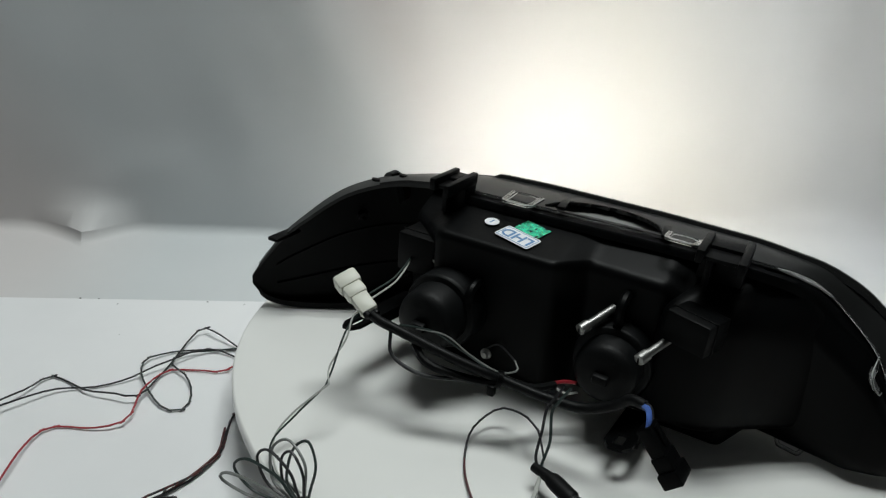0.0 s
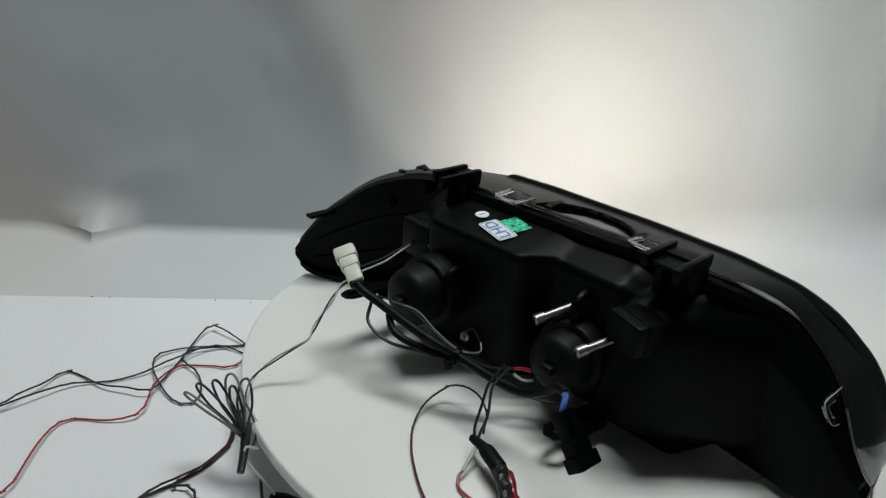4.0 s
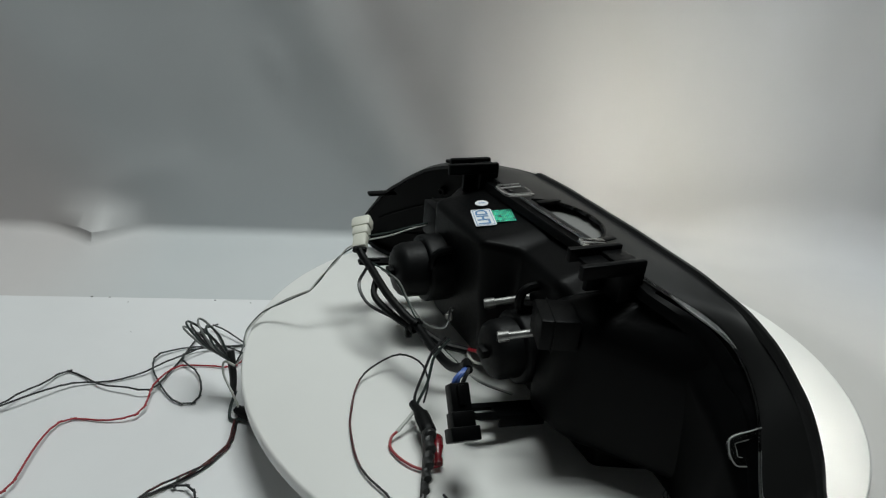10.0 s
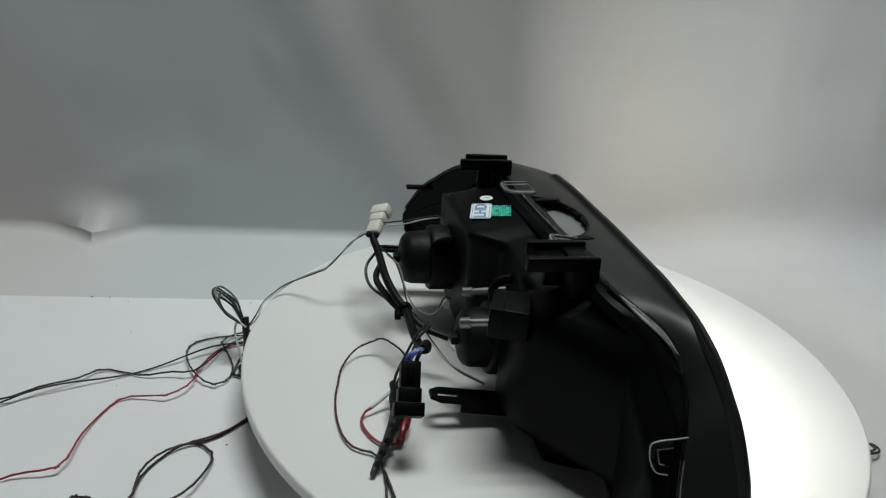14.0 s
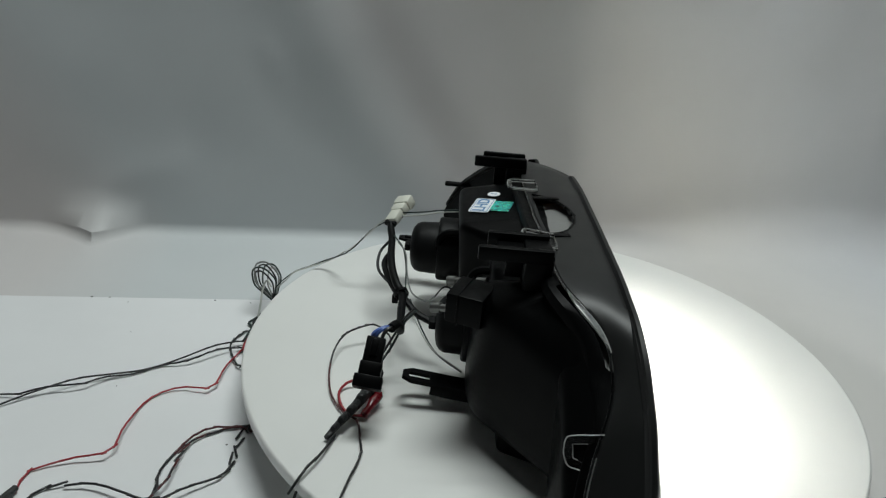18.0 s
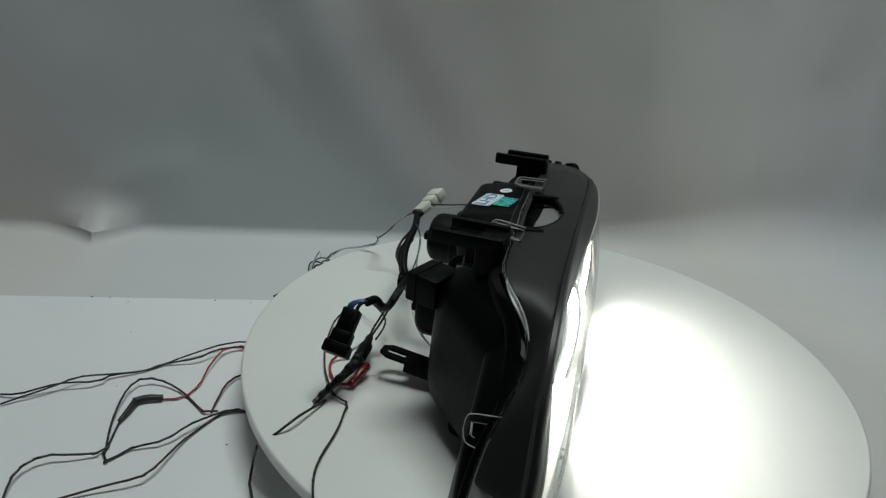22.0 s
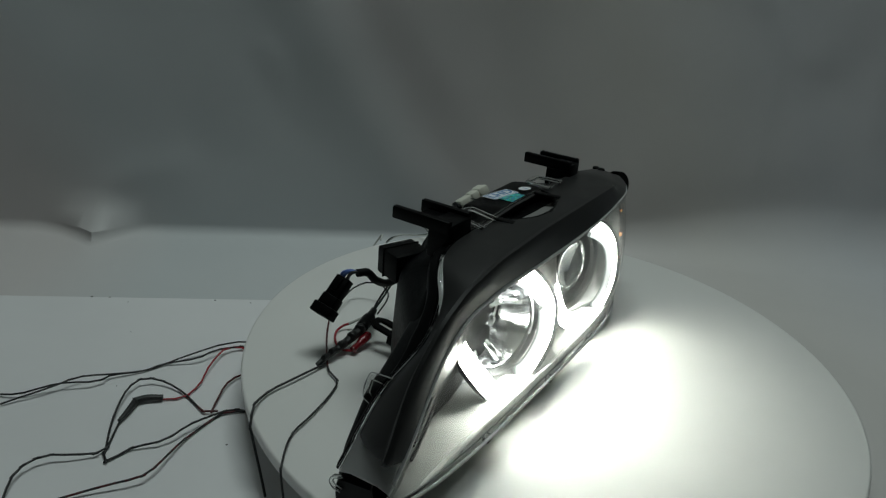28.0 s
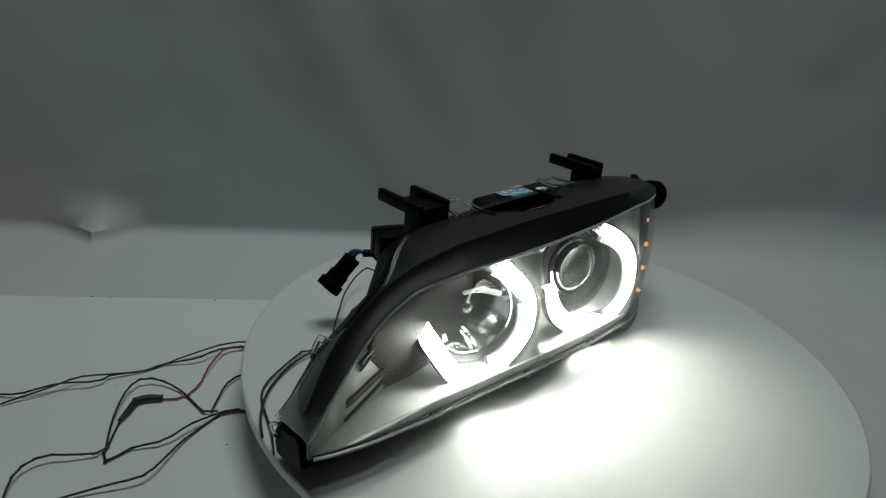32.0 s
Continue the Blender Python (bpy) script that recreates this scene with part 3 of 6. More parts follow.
    slab(bm, [(-0.016, -0.0305), (0.094, -0.0305), (0.090, 0.006), (-0.012, 0.006)], Matrix.Translation((0, 0, 0.1515)) @ pose(0, 0, 0, 8, 0, 0), 0.0015)
    part("inner_wall", bm, INNER, panel, "pale grey inner wall")
    # added to hide the amber lights from the opening
    bm = bmesh.new()
    block(bm, (-0.036, -0.034, 0.122), (0.002, 0.046, 0.029), bevel=0.0005)
    part("inner_baffle", bm, BLACK, panel)
    for x, y, z in ((0.000, -0.020, 0.1595), (0.090, -0.022, 0.1590)):
        bm = bmesh.new()
        block(bm, (-0.0035, -0.0125, 0), (0.007, 0.025, 0.0022), pose(x, y, z, 0, 0, 8), bevel=0.0007)
        part("panel_catch", bm, BLACK, panel)
    # clear edge of the lens running behind the panel, and the shell's rim below it
    edge = []
    for x in spread(0.300, -0.10, 40):
        q = smooth_between(panel_back, x, 0.006)
        edge.append((x, q[0] - 0.0022, q[1] - 0.0005))
    bm = bmesh.new()
    tube(bm, edge, 0.0009, 110, 6)
    part("lens_edge", bm, CLIPPLASTIC, panel, "clear edge of the lens")
    # pale crescent in place of the lit inside seen through the clear edge
    bm = bmesh.new()
    loops = []
    for x in spread(0.222, 0.172, 40):
        q = smooth_between(panel_back, x, 0.006)
        w = 0.0006 + 0.0044 * math.sin(math.pi * (0.222 - x) / 0.05)
        a = Vector((x, q[0] + 0.001, q[1] - 0.0006))
        b = a + Vector((0.25 * w, -w, -0.25 * w))
        loops.append([a, b, b - Vector((0, 0, 0.0015)), a - Vector((0, 0, 0.0015))])
    rings(bm, loops)
    part("lens_crescent", bm, LIT_EDGE, panel, "pale crescent standing in for light through the lens edge")
    # side of the lens at the nose tip, below the panel's end
    bm = bmesh.new()
    loops = []
    for x in spread(0.3002, 0.268, 16):
        q = smooth_between(panel_back, x, 0.006)
        yb, zb, yt, zt = front_at(x)
        a, b = Vector((x, yt + 0.001, zt)), Vector((x, q[0] - 0.001, q[1] - 0.001))
        top = [a.lerp(b, k / 6) + Vector((0, 0, 0.004 * math.sin(math.pi * k / 6))) for k in range(7)]
        loops.append(top + [p - Vector((0.0008, 0, 0.0016)) for p in reversed(top)])
    rings(bm, loops)
    part("lens_side", bm, LENS_SIDE, h, "clear end of the lens")
    # flange of the shell behind the panel
    bm = bmesh.new()
    loops = []
    for x in spread(0.296, -0.10, 90):
        q = smooth_between(panel_back, x, 0.006)
        w = 0.010 + 0.006 * min(1, max(0, (x - 0.15) / 0.05)) - 0.008 * min(1, max(0, (x - 0.235) / 0.02))
        a, b = Vector((x, q[0] - 0.0056 if 0.168 < x < 0.226 else q[0] + 0.0015, q[1] - 0.0034)), Vector((x - 0.25 * w * (x > 0.17), q[0] - w, q[1] - 0.0045))
        low = Vector((0, -0.001, -0.006))
        loops.append([a, a.lerp(b, 0.85) + Vector((0, 0, 0.0006)), b + Vector((0, 0, -0.0012)), b + low, a + low])
    rings(bm, loops)
    part("housing_flange", bm, BLACK, h)
    # mounting ear at the far end of the panel
    m = place(-0.182, -0.0105, 0.1305, (-0.92, 0.36, 0), (0, -0.25, 0.97)) @ Matrix.Translation((0, 0, -0.004))
    bm = bmesh.new()
    ring_o, ring_i = [], []
    for k in range(20):
        a = 2 * math.pi * k / 20
        ring_o.append((0.0185 * math.cos(a), 0.0165 * math.sin(a)))
        ring_i.append((0.0045 * math.cos(a), 0.0045 * math.sin(a)))
    for k in range(20):
        j = (k + 1) % 20
        slab(bm, [ring_o[k], ring_o[j], ring_i[j], ring_i[k]], m, 0.008)
    bmesh.ops.remove_doubles(bm, verts=bm.verts, dist=0.0001)
    part("ear", bm, BLACK, h, "black ear with a screw hole")
    for x, y, z in ((-0.165, -0.026, 0.1485), (-0.188, -0.040, 0.1425)):
        bm = bmesh.new()
        lathe(bm, (x, y, z), (0.1, 0.1, 1), [(0, 0.0045), (0.002, 0.004), (0.0025, 0.002)], 12)
        part("wing_screw", bm, BLACK, h)

    # clear lens
    bm = bmesh.new()
    xs = spread(0.3, -0.235, 80)
    sheet(bm, xs, lambda x, s: skin(x, s), 14, 0.0025)
    lens = part("lens", bm, LENS, h, "clear polycarbonate front lens")
    lens.visible_shadow = False

    # pale tubes put where the lens's clear rims light up
    for s0, a, b, name in ((0.985, 0.296, -0.150, "upper_rim"), (0.012, 0.296, -0.20, "lower_rim")):
        bm = bmesh.new()
        tube(bm, [skin(x, s0, -0.0006) for x in spread(a, b, 40)], 0.0015, 120, 6)
        part(name, bm, LIT_EDGE, lens, "pale rim standing in for the lit lens edge")

    # two optics look along the car, askew to the lens: their front planes
    def plane_y(x, z):
        p1 = 0.012 - 0.30 * (x - 0.115) - 0.12 * (z - 0.083)
        p2 = 0.008 - 0.20 * (x + 0.020) - 0.12 * (z - 0.087)
        f = min(1, max(0, (x - 0.020) / 0.030))
        return p2 + (p1 - p2) * f

    depth = [(-0.11, 0.036), (0.05, 0.040), (0.10, 0.052), (0.172, 0.056), (0.185, 0.049), (0.213, 0.036), (0.250, 0.023), (0.280, 0.012)]

    def bez(x, s):
        p = skin(x, 0.015 + 0.97 * s, 0.0035)
        w = min(1, s / 0.10, (1 - s) / 0.10) * min(1, (0.3 - x) / 0.03, (x + 0.111) / 0.025)
        w = max(0, w) ** 0.8
        y = max(min(p.y - 0.004, plane_y(x, p.z) - 0.010), p.y - smooth_between(depth, x, 0.008)[0])
        return Vector((p.x, p.y + (y - p.y) * w, p.z))
    bm = bmesh.new()
    xs, n = spread(0.296, -0.107, 170), 60
    grid = [[bm.verts.new(bez(x, k / n)) for k in range(n + 1)] for x in xs]
    for p, q in zip(grid, grid[1:]):
        for k in range(n):
            c = (p[k].co + q[k + 1].co) / 2
            if not any((c.x - x) ** 2 + (c.z - z) ** 2 < r * r for x, z, r in ((0.119, 0.080, 0.043), (-0.025, 0.086, 0.044))):
                bm.faces.new((p[k], q[k], q[k + 1], p[k + 1]))
    bmesh.ops.recalc_face_normals(bm, faces=bm.faces)
    bmesh.ops.solidify(bm, geom=bm.faces[:], thickness=0.0015)
    part("bezel", bm, SATIN, h, "satin grey inner bezel")
    # lip along the foot of the bezel, leaning forward
    bm = bmesh.new()
    loops = []
    for x in spread(0.27, -0.105, 90):
        p, n = skin(x, 0.0, 0.0, 0.0), skin_normal(x)
        tall = 0.0105 * min(1, (0.275 - x) / 0.08, (x + 0.114) / 0.02)
        a, b = p - n * 0.013 + Vector((0, 0, 0.0015)), p - n * 0.0042 + Vector((0, 0, 0.002 + tall))
        loops.append([a, b, b + n * 0.0012 - Vector((0, 0, 0.0006)), a + n * 0.009 - Vector((0, 0, 0.0008))])
    rings(bm, loops)
    part("bezel_lip", bm, LIP, h, "pale satin lip at the foot of the bezel")

    def optic(centre, tilt, r, guide, kind, first, last):
        c = Vector(centre)
        ax = Vector((tilt, 1, 0.12)).normalized()
        r2 = r + 0.009
        bm = bmesh.new()
        lathe(bm, c, -ax, [(0.004, r), (0.0, r * 1.02), (-0.001, r2 - 0.002), (0.001, r2), (0.016, r2), (0.016, r), (0.004, r)], 48, caps=False)
        part("optic_ring", bm, DARKRING, h, "dark grey optic ring")
        if kind == "bowl":
            bm = bmesh.new()
            prof = [(0.045 * (1 - (k / 14) ** 2), r * (k / 14)) for k in range(14, 1, -1)] + [(0.046, 0.005)]
            lathe(bm, c - ax * 0.003, -ax, prof, 48, caps=False)
            bowl = part("reflector_bowl", bm, SMOKE, h, "dark chrome reflector bowl")
            bm = bmesh.new()
            lathe(bm, c - ax * 0.042, ax, [(0, 0.010), (0.010, 0.010), (0.011, 0.007), (0.026, 0.007), (0.030, 0.0045), (0.031, 0.0005)], 18)
            part("bulb", bm, CHROME, bowl, "chrome-tipped bulb")
            # bright chrome strips and facets round the bulb: its bracket, and reflections built as parts
            side = ax.cross(Vector((0, 0, 1))).normalized()
            up = side.cross(ax)
            if side.x < 0:
                side, up = -side, up
            for pts, w in (([(0.030, 0.006, 0.015), (0.0275, -0.008, 0.011), (0.0245, -0.024, 0.006)], 0.0028), ([(0.010, -0.003, 0.031), (0.006, -0.015, 0.023), (-0.001, -0.027, 0.014), (-0.004, -0.034, 0.007)], 0.0040), ([(0.000, 0.018, 0.007), (0.0045, 0.0085, 0.006)], 0.0013),
                           ([(0.0075, 0.0175, 0.008), (-0.008, 0.018, 0.008), (-0.022, 0.0145, 0.009), (-0.031, 0.0105, 0.009)], 0.0030)):
                q = curve([c + side * a + up * b - ax * d for a, b, d in pts], 14)
                bm = bmesh.new()
                loops = []
                for k, p in enumerate(q):
                    d = (q[min(k + 1, 14)] - q[max(k - 1, 0)]).normalized()
                    e = d.cross(ax).normalized() * w * (0.6 + 0.4 * k / 14)
                    loops.append([p + e * math.cos(q) + ax * w * 0.75 * math.sin(q) for q in [math.pi * n / 6 for n in range(7)]] + [p - ax * 0.001])
                rings(bm, loops)
                part("bracket_and_reflection", bm, BRIGHT, bowl, "chrome strip of the bulb bracket and bowl reflections")
            for k in range(7):
                bm = bmesh.new()
                a = 0.35 + 0.16 * k
                p0, p1 = c - side * 0.012 + up * 0.012 - ax * 0.022, c - side * (0.030 * math.cos(a * 0.9)) + up * (0.030 * math.sin(a * 0.9)) - ax * 0.006
                tube(bm, [p0, p0.lerp(p1, 0.5) - ax * 0.003, p1], 0.0006, 6, 5)
                part("flute", bm, BRIGHT, bowl)
            # rim built only along the arcs where it shines
            bm = bmesh.new()
            tube(bm, [c + side * 0.0375 * math.cos(a) + up * 0.0375 * math.sin(a) + ax * 0.0008 for a in [radians(q) for q in range(112, 220, 12)]], 0.0009, 24, 6)
            part("bowl_rim", bm, BRIGHT, bowl, "shining rim of the bowl")
            bm = bmesh.new()
            tube(bm, [c + side * a - up * b - ax * 0.001 for a, b in ((0.026, 0.0270), (0.012, 0.0355), (-0.006, 0.0370))], 0.0008, 10, 6)
            part("bowl_rim", bm, BRIGHT, bowl, "shining rim of the bowl")
            bm = bmesh.new()
            lathe(bm, c + side * 0.016 + up * 0.016 - ax * 0.034, ax, [(0, 0.009), (0.004, 0.0095), (0.006, 0.0075), (0.013, 0.0075), (0.015, 0.009), (0.018, 0.0085), (0.019, 0.004)], 20)
            part("bulb_holder", bm, STEEL, bowl, "metal bulb holder")
        else:
            bm = bmesh.new()
            prof = [(-0.004, 0.020), (-0.002, 0.0262), (0.001, 0.0262)] + [(0.001 + 0.012 * math.sin(radians(a)), 0.0258 * math.cos(radians(a))) for a in (8, 20, 32, 45, 58, 70, 80, 87)]
            lathe(bm, c - ax * 0.006, ax, prof, 48)
            pl = part("projector_lens", bm, GLASS, h, "bulging glass projector lens")
            bm = bmesh.new()
            lathe(bm, c - ax * 0.008, ax, [(0, 0.0265), (0, 0.0295), (0.004, 0.0295), (0.0055, 0.028), (0.004, 0.0266), (0, 0.0265)], 48, caps=False)
            part("lens_collar", bm, SMOKE, pl, "thin chrome collar")
            bm = bmesh.new()
            lathe(bm, c - ax * 0.050, ax, [(0, 0.0), (0.0, 0.012), (0.030, 0.026), (0.041, 0.0265), (0.041, 0.025), (0.030, 0.0245), (0.004, 0.010), (0.003, 0.0)], 40)
            part("projector_barrel", bm, SMOKE, pl)
            bm = bmesh.new()
            lathe(bm, c - ax * 0.004, -ax, [(0.004, 0.0300), (0.0, r), (0.003, r), (0.007, 0.0300), (0.004, 0.0300)], 48, caps=False)
            part("shroud", bm, DARKRING, h, "dark projector shroud")
        # light guide: a flat bright bar bent round the optic, with ribs on its inner side
        n = 60
        pts = curve([(x, plane_y(x, z) - 0.001 + lift, z) for x, z, lift in guide], n)
        bm = bmesh.new()
        loops, ribs = [], []
        for k, p in enumerate(pts):
            d = (pts[min(k + 1, n)] - pts[max(k - 1, 0)]).normalized()
            inward = ax.cross(d).normalized()
            if inward.dot(c - p) < 0:
                inward = -inward
            w, e = 0.0034, 0.0016
            v = 0.0022 + (0.0098 if kind == "bowl" else 0.0110) * max(min(1, max(0, (first + 2 - k) / 6)) * (0.75 + 0.25 * min(1, k / 5)), min(1, max(0, (k - last) / 6)))
            loops.append([p + q for q in (-inward * w - ax * e, -inward * w + ax * e * 0.6, -inward * w * 0.7 + ax * e, inward * (v - w * 0.3) + ax * e, inward * v + ax * e * 0.6, inward * v - ax * e)])
            ribs.append((p, d, inward))
        rings(bm, loops)
        halo = part("halo", bm, HALO_SIDE, h, "glowing white light guide")
        # dark back plate and outer wall, added to keep the guide's light off the bezel
        bm = bmesh.new()
        rings(bm, [[p + q for q in (i * 0.0030 - ax * 0.0034, i * 0.0030 - ax * 0.0042, -i * 0.0054 - ax * 0.0042, -i * 0.0054 + ax * 0.0050, -i * 0.0046 + ax * 0.0050, -i * 0.0046 - ax * 0.0034)] for p, d, i in ribs])
        part("guide_light_block", bm, LIGHT_BLOCK, halo, "dark wall added to block side light of the guide")
        bm = bmesh.new()
        rings(bm, [[q[1] + ax * 0.0006, q[2] + ax * 0.0012, q[3] + ax * 0.0012, q[4] + ax * 0.0006] for q in loops])
        part("halo_face", bm, HALO, halo, "bright front of the light guide")
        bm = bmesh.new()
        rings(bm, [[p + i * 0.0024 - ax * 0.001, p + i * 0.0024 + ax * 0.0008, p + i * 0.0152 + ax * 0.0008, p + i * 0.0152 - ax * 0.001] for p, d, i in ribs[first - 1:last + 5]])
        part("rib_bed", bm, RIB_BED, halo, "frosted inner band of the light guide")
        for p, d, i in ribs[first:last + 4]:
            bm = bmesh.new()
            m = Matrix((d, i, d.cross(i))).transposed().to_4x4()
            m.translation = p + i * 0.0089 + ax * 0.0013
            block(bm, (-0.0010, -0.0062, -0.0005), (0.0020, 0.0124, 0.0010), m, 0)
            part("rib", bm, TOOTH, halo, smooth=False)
    optic((0.119, 0.006, 0.080), 0.30, 0.038, [(0.174, 0.082, -0.001), (0.170, 0.068, 0.001), (0.161, 0.048, 0.007), (0.151, 0.0325, 0.010), (0.142, 0.0275, 0.009), (0.128, 0.0260, 0.006), (0.110, 0.0265, 0.003), (0.094, 0.030, 0.001), (0.080, 0.040, 0),
                                               (0.068, 0.058, 0), (0.0655, 0.082, 0), (0.071, 0.098, 0), (0.082, 0.112, 0), (0.096, 0.126, 0)], "bowl", 26, 44)
    optic((-0.025, 0.007, 0.086), 0.20, 0.040, [(0.0202, 0.078, 0.006), (0.019, 0.062, 0.008), (0.012, 0.046, 0.008), (-0.005, 0.031, 0.004), (-0.020, 0.022, 0.002), (-0.034, 0.0185, 0), (-0.055, 0.0175, 0), (-0.074, 0.021, 0), (-0.092, 0.034, 0), (-0.102, 0.052, 0),
                                                (-0.104, 0.073, 0), (-0.097, 0.096, 0), (-0.080, 0.113, 0), (-0.057, 0.125, 0)], "projector", 28, 56)

    # dark frame and cross bars in the bezel near the nose
    for pts, r in TRIMS:
        bm = bmesh.new()
        pts = [(p.x, p.z) for p in curve([(x, 0, z) for x, z in pts], 10)]
        tube(bm, [(x, bez(x, min(0.97, max(0.03, (z - front_at(x)[1]) / (front_at(x)[3] - front_at(x)[1])))).y + 0.0018, z) for x, z in pts], r, 14, 8)
        part("trim_bar", bm, BLACK, h, "dark grey trim bar")
    # amber side leds
    for x, y, z in ((-0.135, 0.0083, 0.1110), (-0.140, 0.0115, 0.1158), (-0.1405, 0.0168, 0.0885), (-0.1405, 0.0186, 0.0605), (-0.1405, 0.0194, 0.0326)):
        bm = bmesh.new()
        lathe(bm, (x, y, z), (-0.5, 0.85, 0), [(-0.005, 0.003), (0, 0.0024), (0.0015, 0.0021), (0.0026, 0.0011)], 10)
        part("amber_marker", bm, AMBER_LED, h, "small amber side light")

    # mounting brackets on top
    for ax_, pr in (((-0.0915, -0.036), ((-0.102, -0.077), (-0.083, -0.0865))), ((0.134, -0.038), ((0.125, -0.079), (0.1545, -0.0870)))):
        x1, x2 = pr[0][0], pr[1][0]
        lo, hi = min(x1, x2), max(x1, x2)
        br = bmesh.new()
        block(br, (lo, -0.072, 0.1640), (hi - lo, 0.040, 0.003), bevel=0.0008)
        post = part("bracket", br, BLACK, h, "black mounting bracket with two prongs")
        for x, y in pr:
            bm = bmesh.new()
            block(bm, (x - 0.003, y, 0.1625), (0.006, -0.032 - y, 0.0110), bevel=0.0015)
            part("prong", bm, BLACK, post)
        bm = bmesh.new()
        block(bm, (lo - 0.002, -0.052, 0.140), (hi - lo + 0.004, 0.021, 0.030), bevel=0.002)
        part("post", bm, BLACK, post)
        bm = bmesh.new()
        block(bm, (lo + 0.004, -0.064, 0.140), (0.005, 0.024, 0.026), bevel=0.001)
        part("gusset", bm, BLACK, post)

    # bulb covers on the back
    for u, z, r, v0, v1, rr in ((-0.062, 0.073, 0.034, -0.085, -0.147, 0.028), (0.082, 0.064, 0.032, -0.062, -0.113, 0.026)):
        bm = bmesh.new()
        L = v0 - v1
        lathe(bm, (u, v0, z), (0.0, -1, 0), [(0, r), (L * 0.46, r), (L * 0.50, r * 0.985), (L * 0.52, r * 0.95), (L * 0.53, rr * 1.0), (L * 0.82, rr * 0.97), (L * 0.90, rr * 0.90), (L * 0.96, rr * 0.74), (L * 0.99, rr * 0.50), (L, rr * 0.25), (L, 0.003)], 44)
        capo = part("bulb_cover", bm, BLACK_RUBBER, h, "round black rubber bulb cover")
        bm = bmesh.new()
        block(bm, (u - 0.006, v1 - 0.006, z - 0.004), (0.012, 0.007, 0.008), bevel=0.0015)
        part("cover_tab", bm, BLACK_RUBBER, capo)
    # levelling boxes
    for m, size in ((Matrix.Translation((-0.122, -0.095, 0.088)), (0.038, 0.050, 0.036)), (place(0.1145, -0.0955, 0.104, (0.94, -0.34, 0), (0.34, 0.94, 0)), (0.0350, 0.030, 0.0250))):
        bm = bmesh.new()
        block(bm, (0, 0, 0), size, m, 0.002)
        b2 = part("adjuster_box", bm, BLACK, h, "square black adjuster box")
        bm = bmesh.new()
        block(bm, (-0.0008, 0.0095, -0.001), (size[0] + 0.0016, 0.0012, size[2] + 0.0018), m, 0.0004)
        part("box_seam", bm, BLACK, b2)
    # adjuster screws
    for tip, root in (((0.0566, -0.1054, 0.0937), (0.0721, -0.0713, 0.1044)), ((0.1066, -0.1176, 0.0928), (0.120, -0.088, 0.101))):
        a, b = Vector(tip), Vector(root)
        d = (b - a).normalized()
        bm = bmesh.new()
        L = (b - a).length
        lathe(bm, a, d, [(0, 0.0036), (0.0006, 0.0046), (0.009, 0.0046), (0.0092, 0.0033), (L, 0.0033)], 14)
        sc = part("adjuster_screw", bm, STEEL, h, "bright zinc adjuster screw")
        bm = bmesh.new()
        block(bm, (-0.0006, -0.0042, -0.0002), (0.0012, 0.0084, 0.0008), place(*(a - d * 0.0003), Vector((0, 0, 1)).cross(d), Vector((0, 0, 1))), 0)
        part("screw_slot", bm, BLACK, sc)
    bm = bmesh.new()
    lathe(bm, (-0.080, -0.0845, 0.1085), (-0.25, -0.95, 0.1), [(0, 0.0036), (0.006, 0.0036), (0.006, 0.0050), (0.0105, 0.0050), (0.011, 0.0035), (0.009, 0.0025)], 14)
    part("adjuster_screw", bm, STEEL, h, "bright zinc adjuster screw")
    # hooks beside the covers
    for p in ((0.080, -0.070, 0.108), (-0.036, -0.100, 0.092)):
        bm = bmesh.new()
        x, y, z = p
        tube(bm, [(x, y + 0.01, z - 0.012), (x, y - 0.012, z - 0.010), (x, y - 0.016, z + 0.002), (x, y - 0.008, z + 0.010), (x, y + 0.012, z + 0.010)], 0.004, 14, 8)
        part("hook", bm, BLACK, h)
    # slotted mounting arms
    for root, tip, w in (((0.110, -0.070, 0.016), (0.108, -0.138, 0.024), 0.022), ((-0.118, -0.070, 0.050), (-0.124, -0.164, 0.054), 0.018)):
        a, b = Vector(root), Vector(tip)
        L = (b - a).length
        m = place(*a, b - a, (1, 0, 0.1) if (b - a).cross(Vector((1, 0, 0.1))).z > 0 else (-1, 0, -0.1))
        bm = bmesh.new()
        s0, s1, sw = L - 0.024, L - 0.006, w * 0.17
        # plate with a slot: four pieces round the hole
        for q in ([(0, -w / 2), (s0, -w / 2), (s0, w / 2), (0, w / 2)], [(s0, -w / 2), (L - 0.008, -w / 2), (s1, -sw), (s0, -sw)], [(s0, sw), (s1, sw), (L - 0.008, w / 2), (s0, w / 2)],
                  [(L - 0.008, -w / 2), (L, -w / 4), (L, w / 4), (L - 0.008, w / 2), (s1, sw), (s1, -sw)]):
            slab(bm, q, m, 0.003)
        bmesh.ops.remove_doubles(bm, verts=bm.verts, dist=0.0001)
        arm = part("mounting_arm", bm, BLACK, h, "black slotted mounting arm")
        bm = bmesh.new()
        block(bm, (0, w / 2 - 0.003, -0.008), (L * 0.62, 0.003, 0.010), m, 0.0008)
        part("arm_rib", bm, BLACK, arm)

    # clear spring clips on the flange: a bent strap, flat in section
    def clip(points, width, bar=True):
        p = [Vector(q) for q in points]
        n = (p[1] - p[0]).cross(p[-1] - p[0]).normalized()
        q = curve(p, 36)
        if bar:
            foot, far = (p[0] + p[-1]) / 2, p[len(p) // 2]
            u, v = (p[-1] - p[0]) / 2, far - (p[0] + p[-1]) / 2
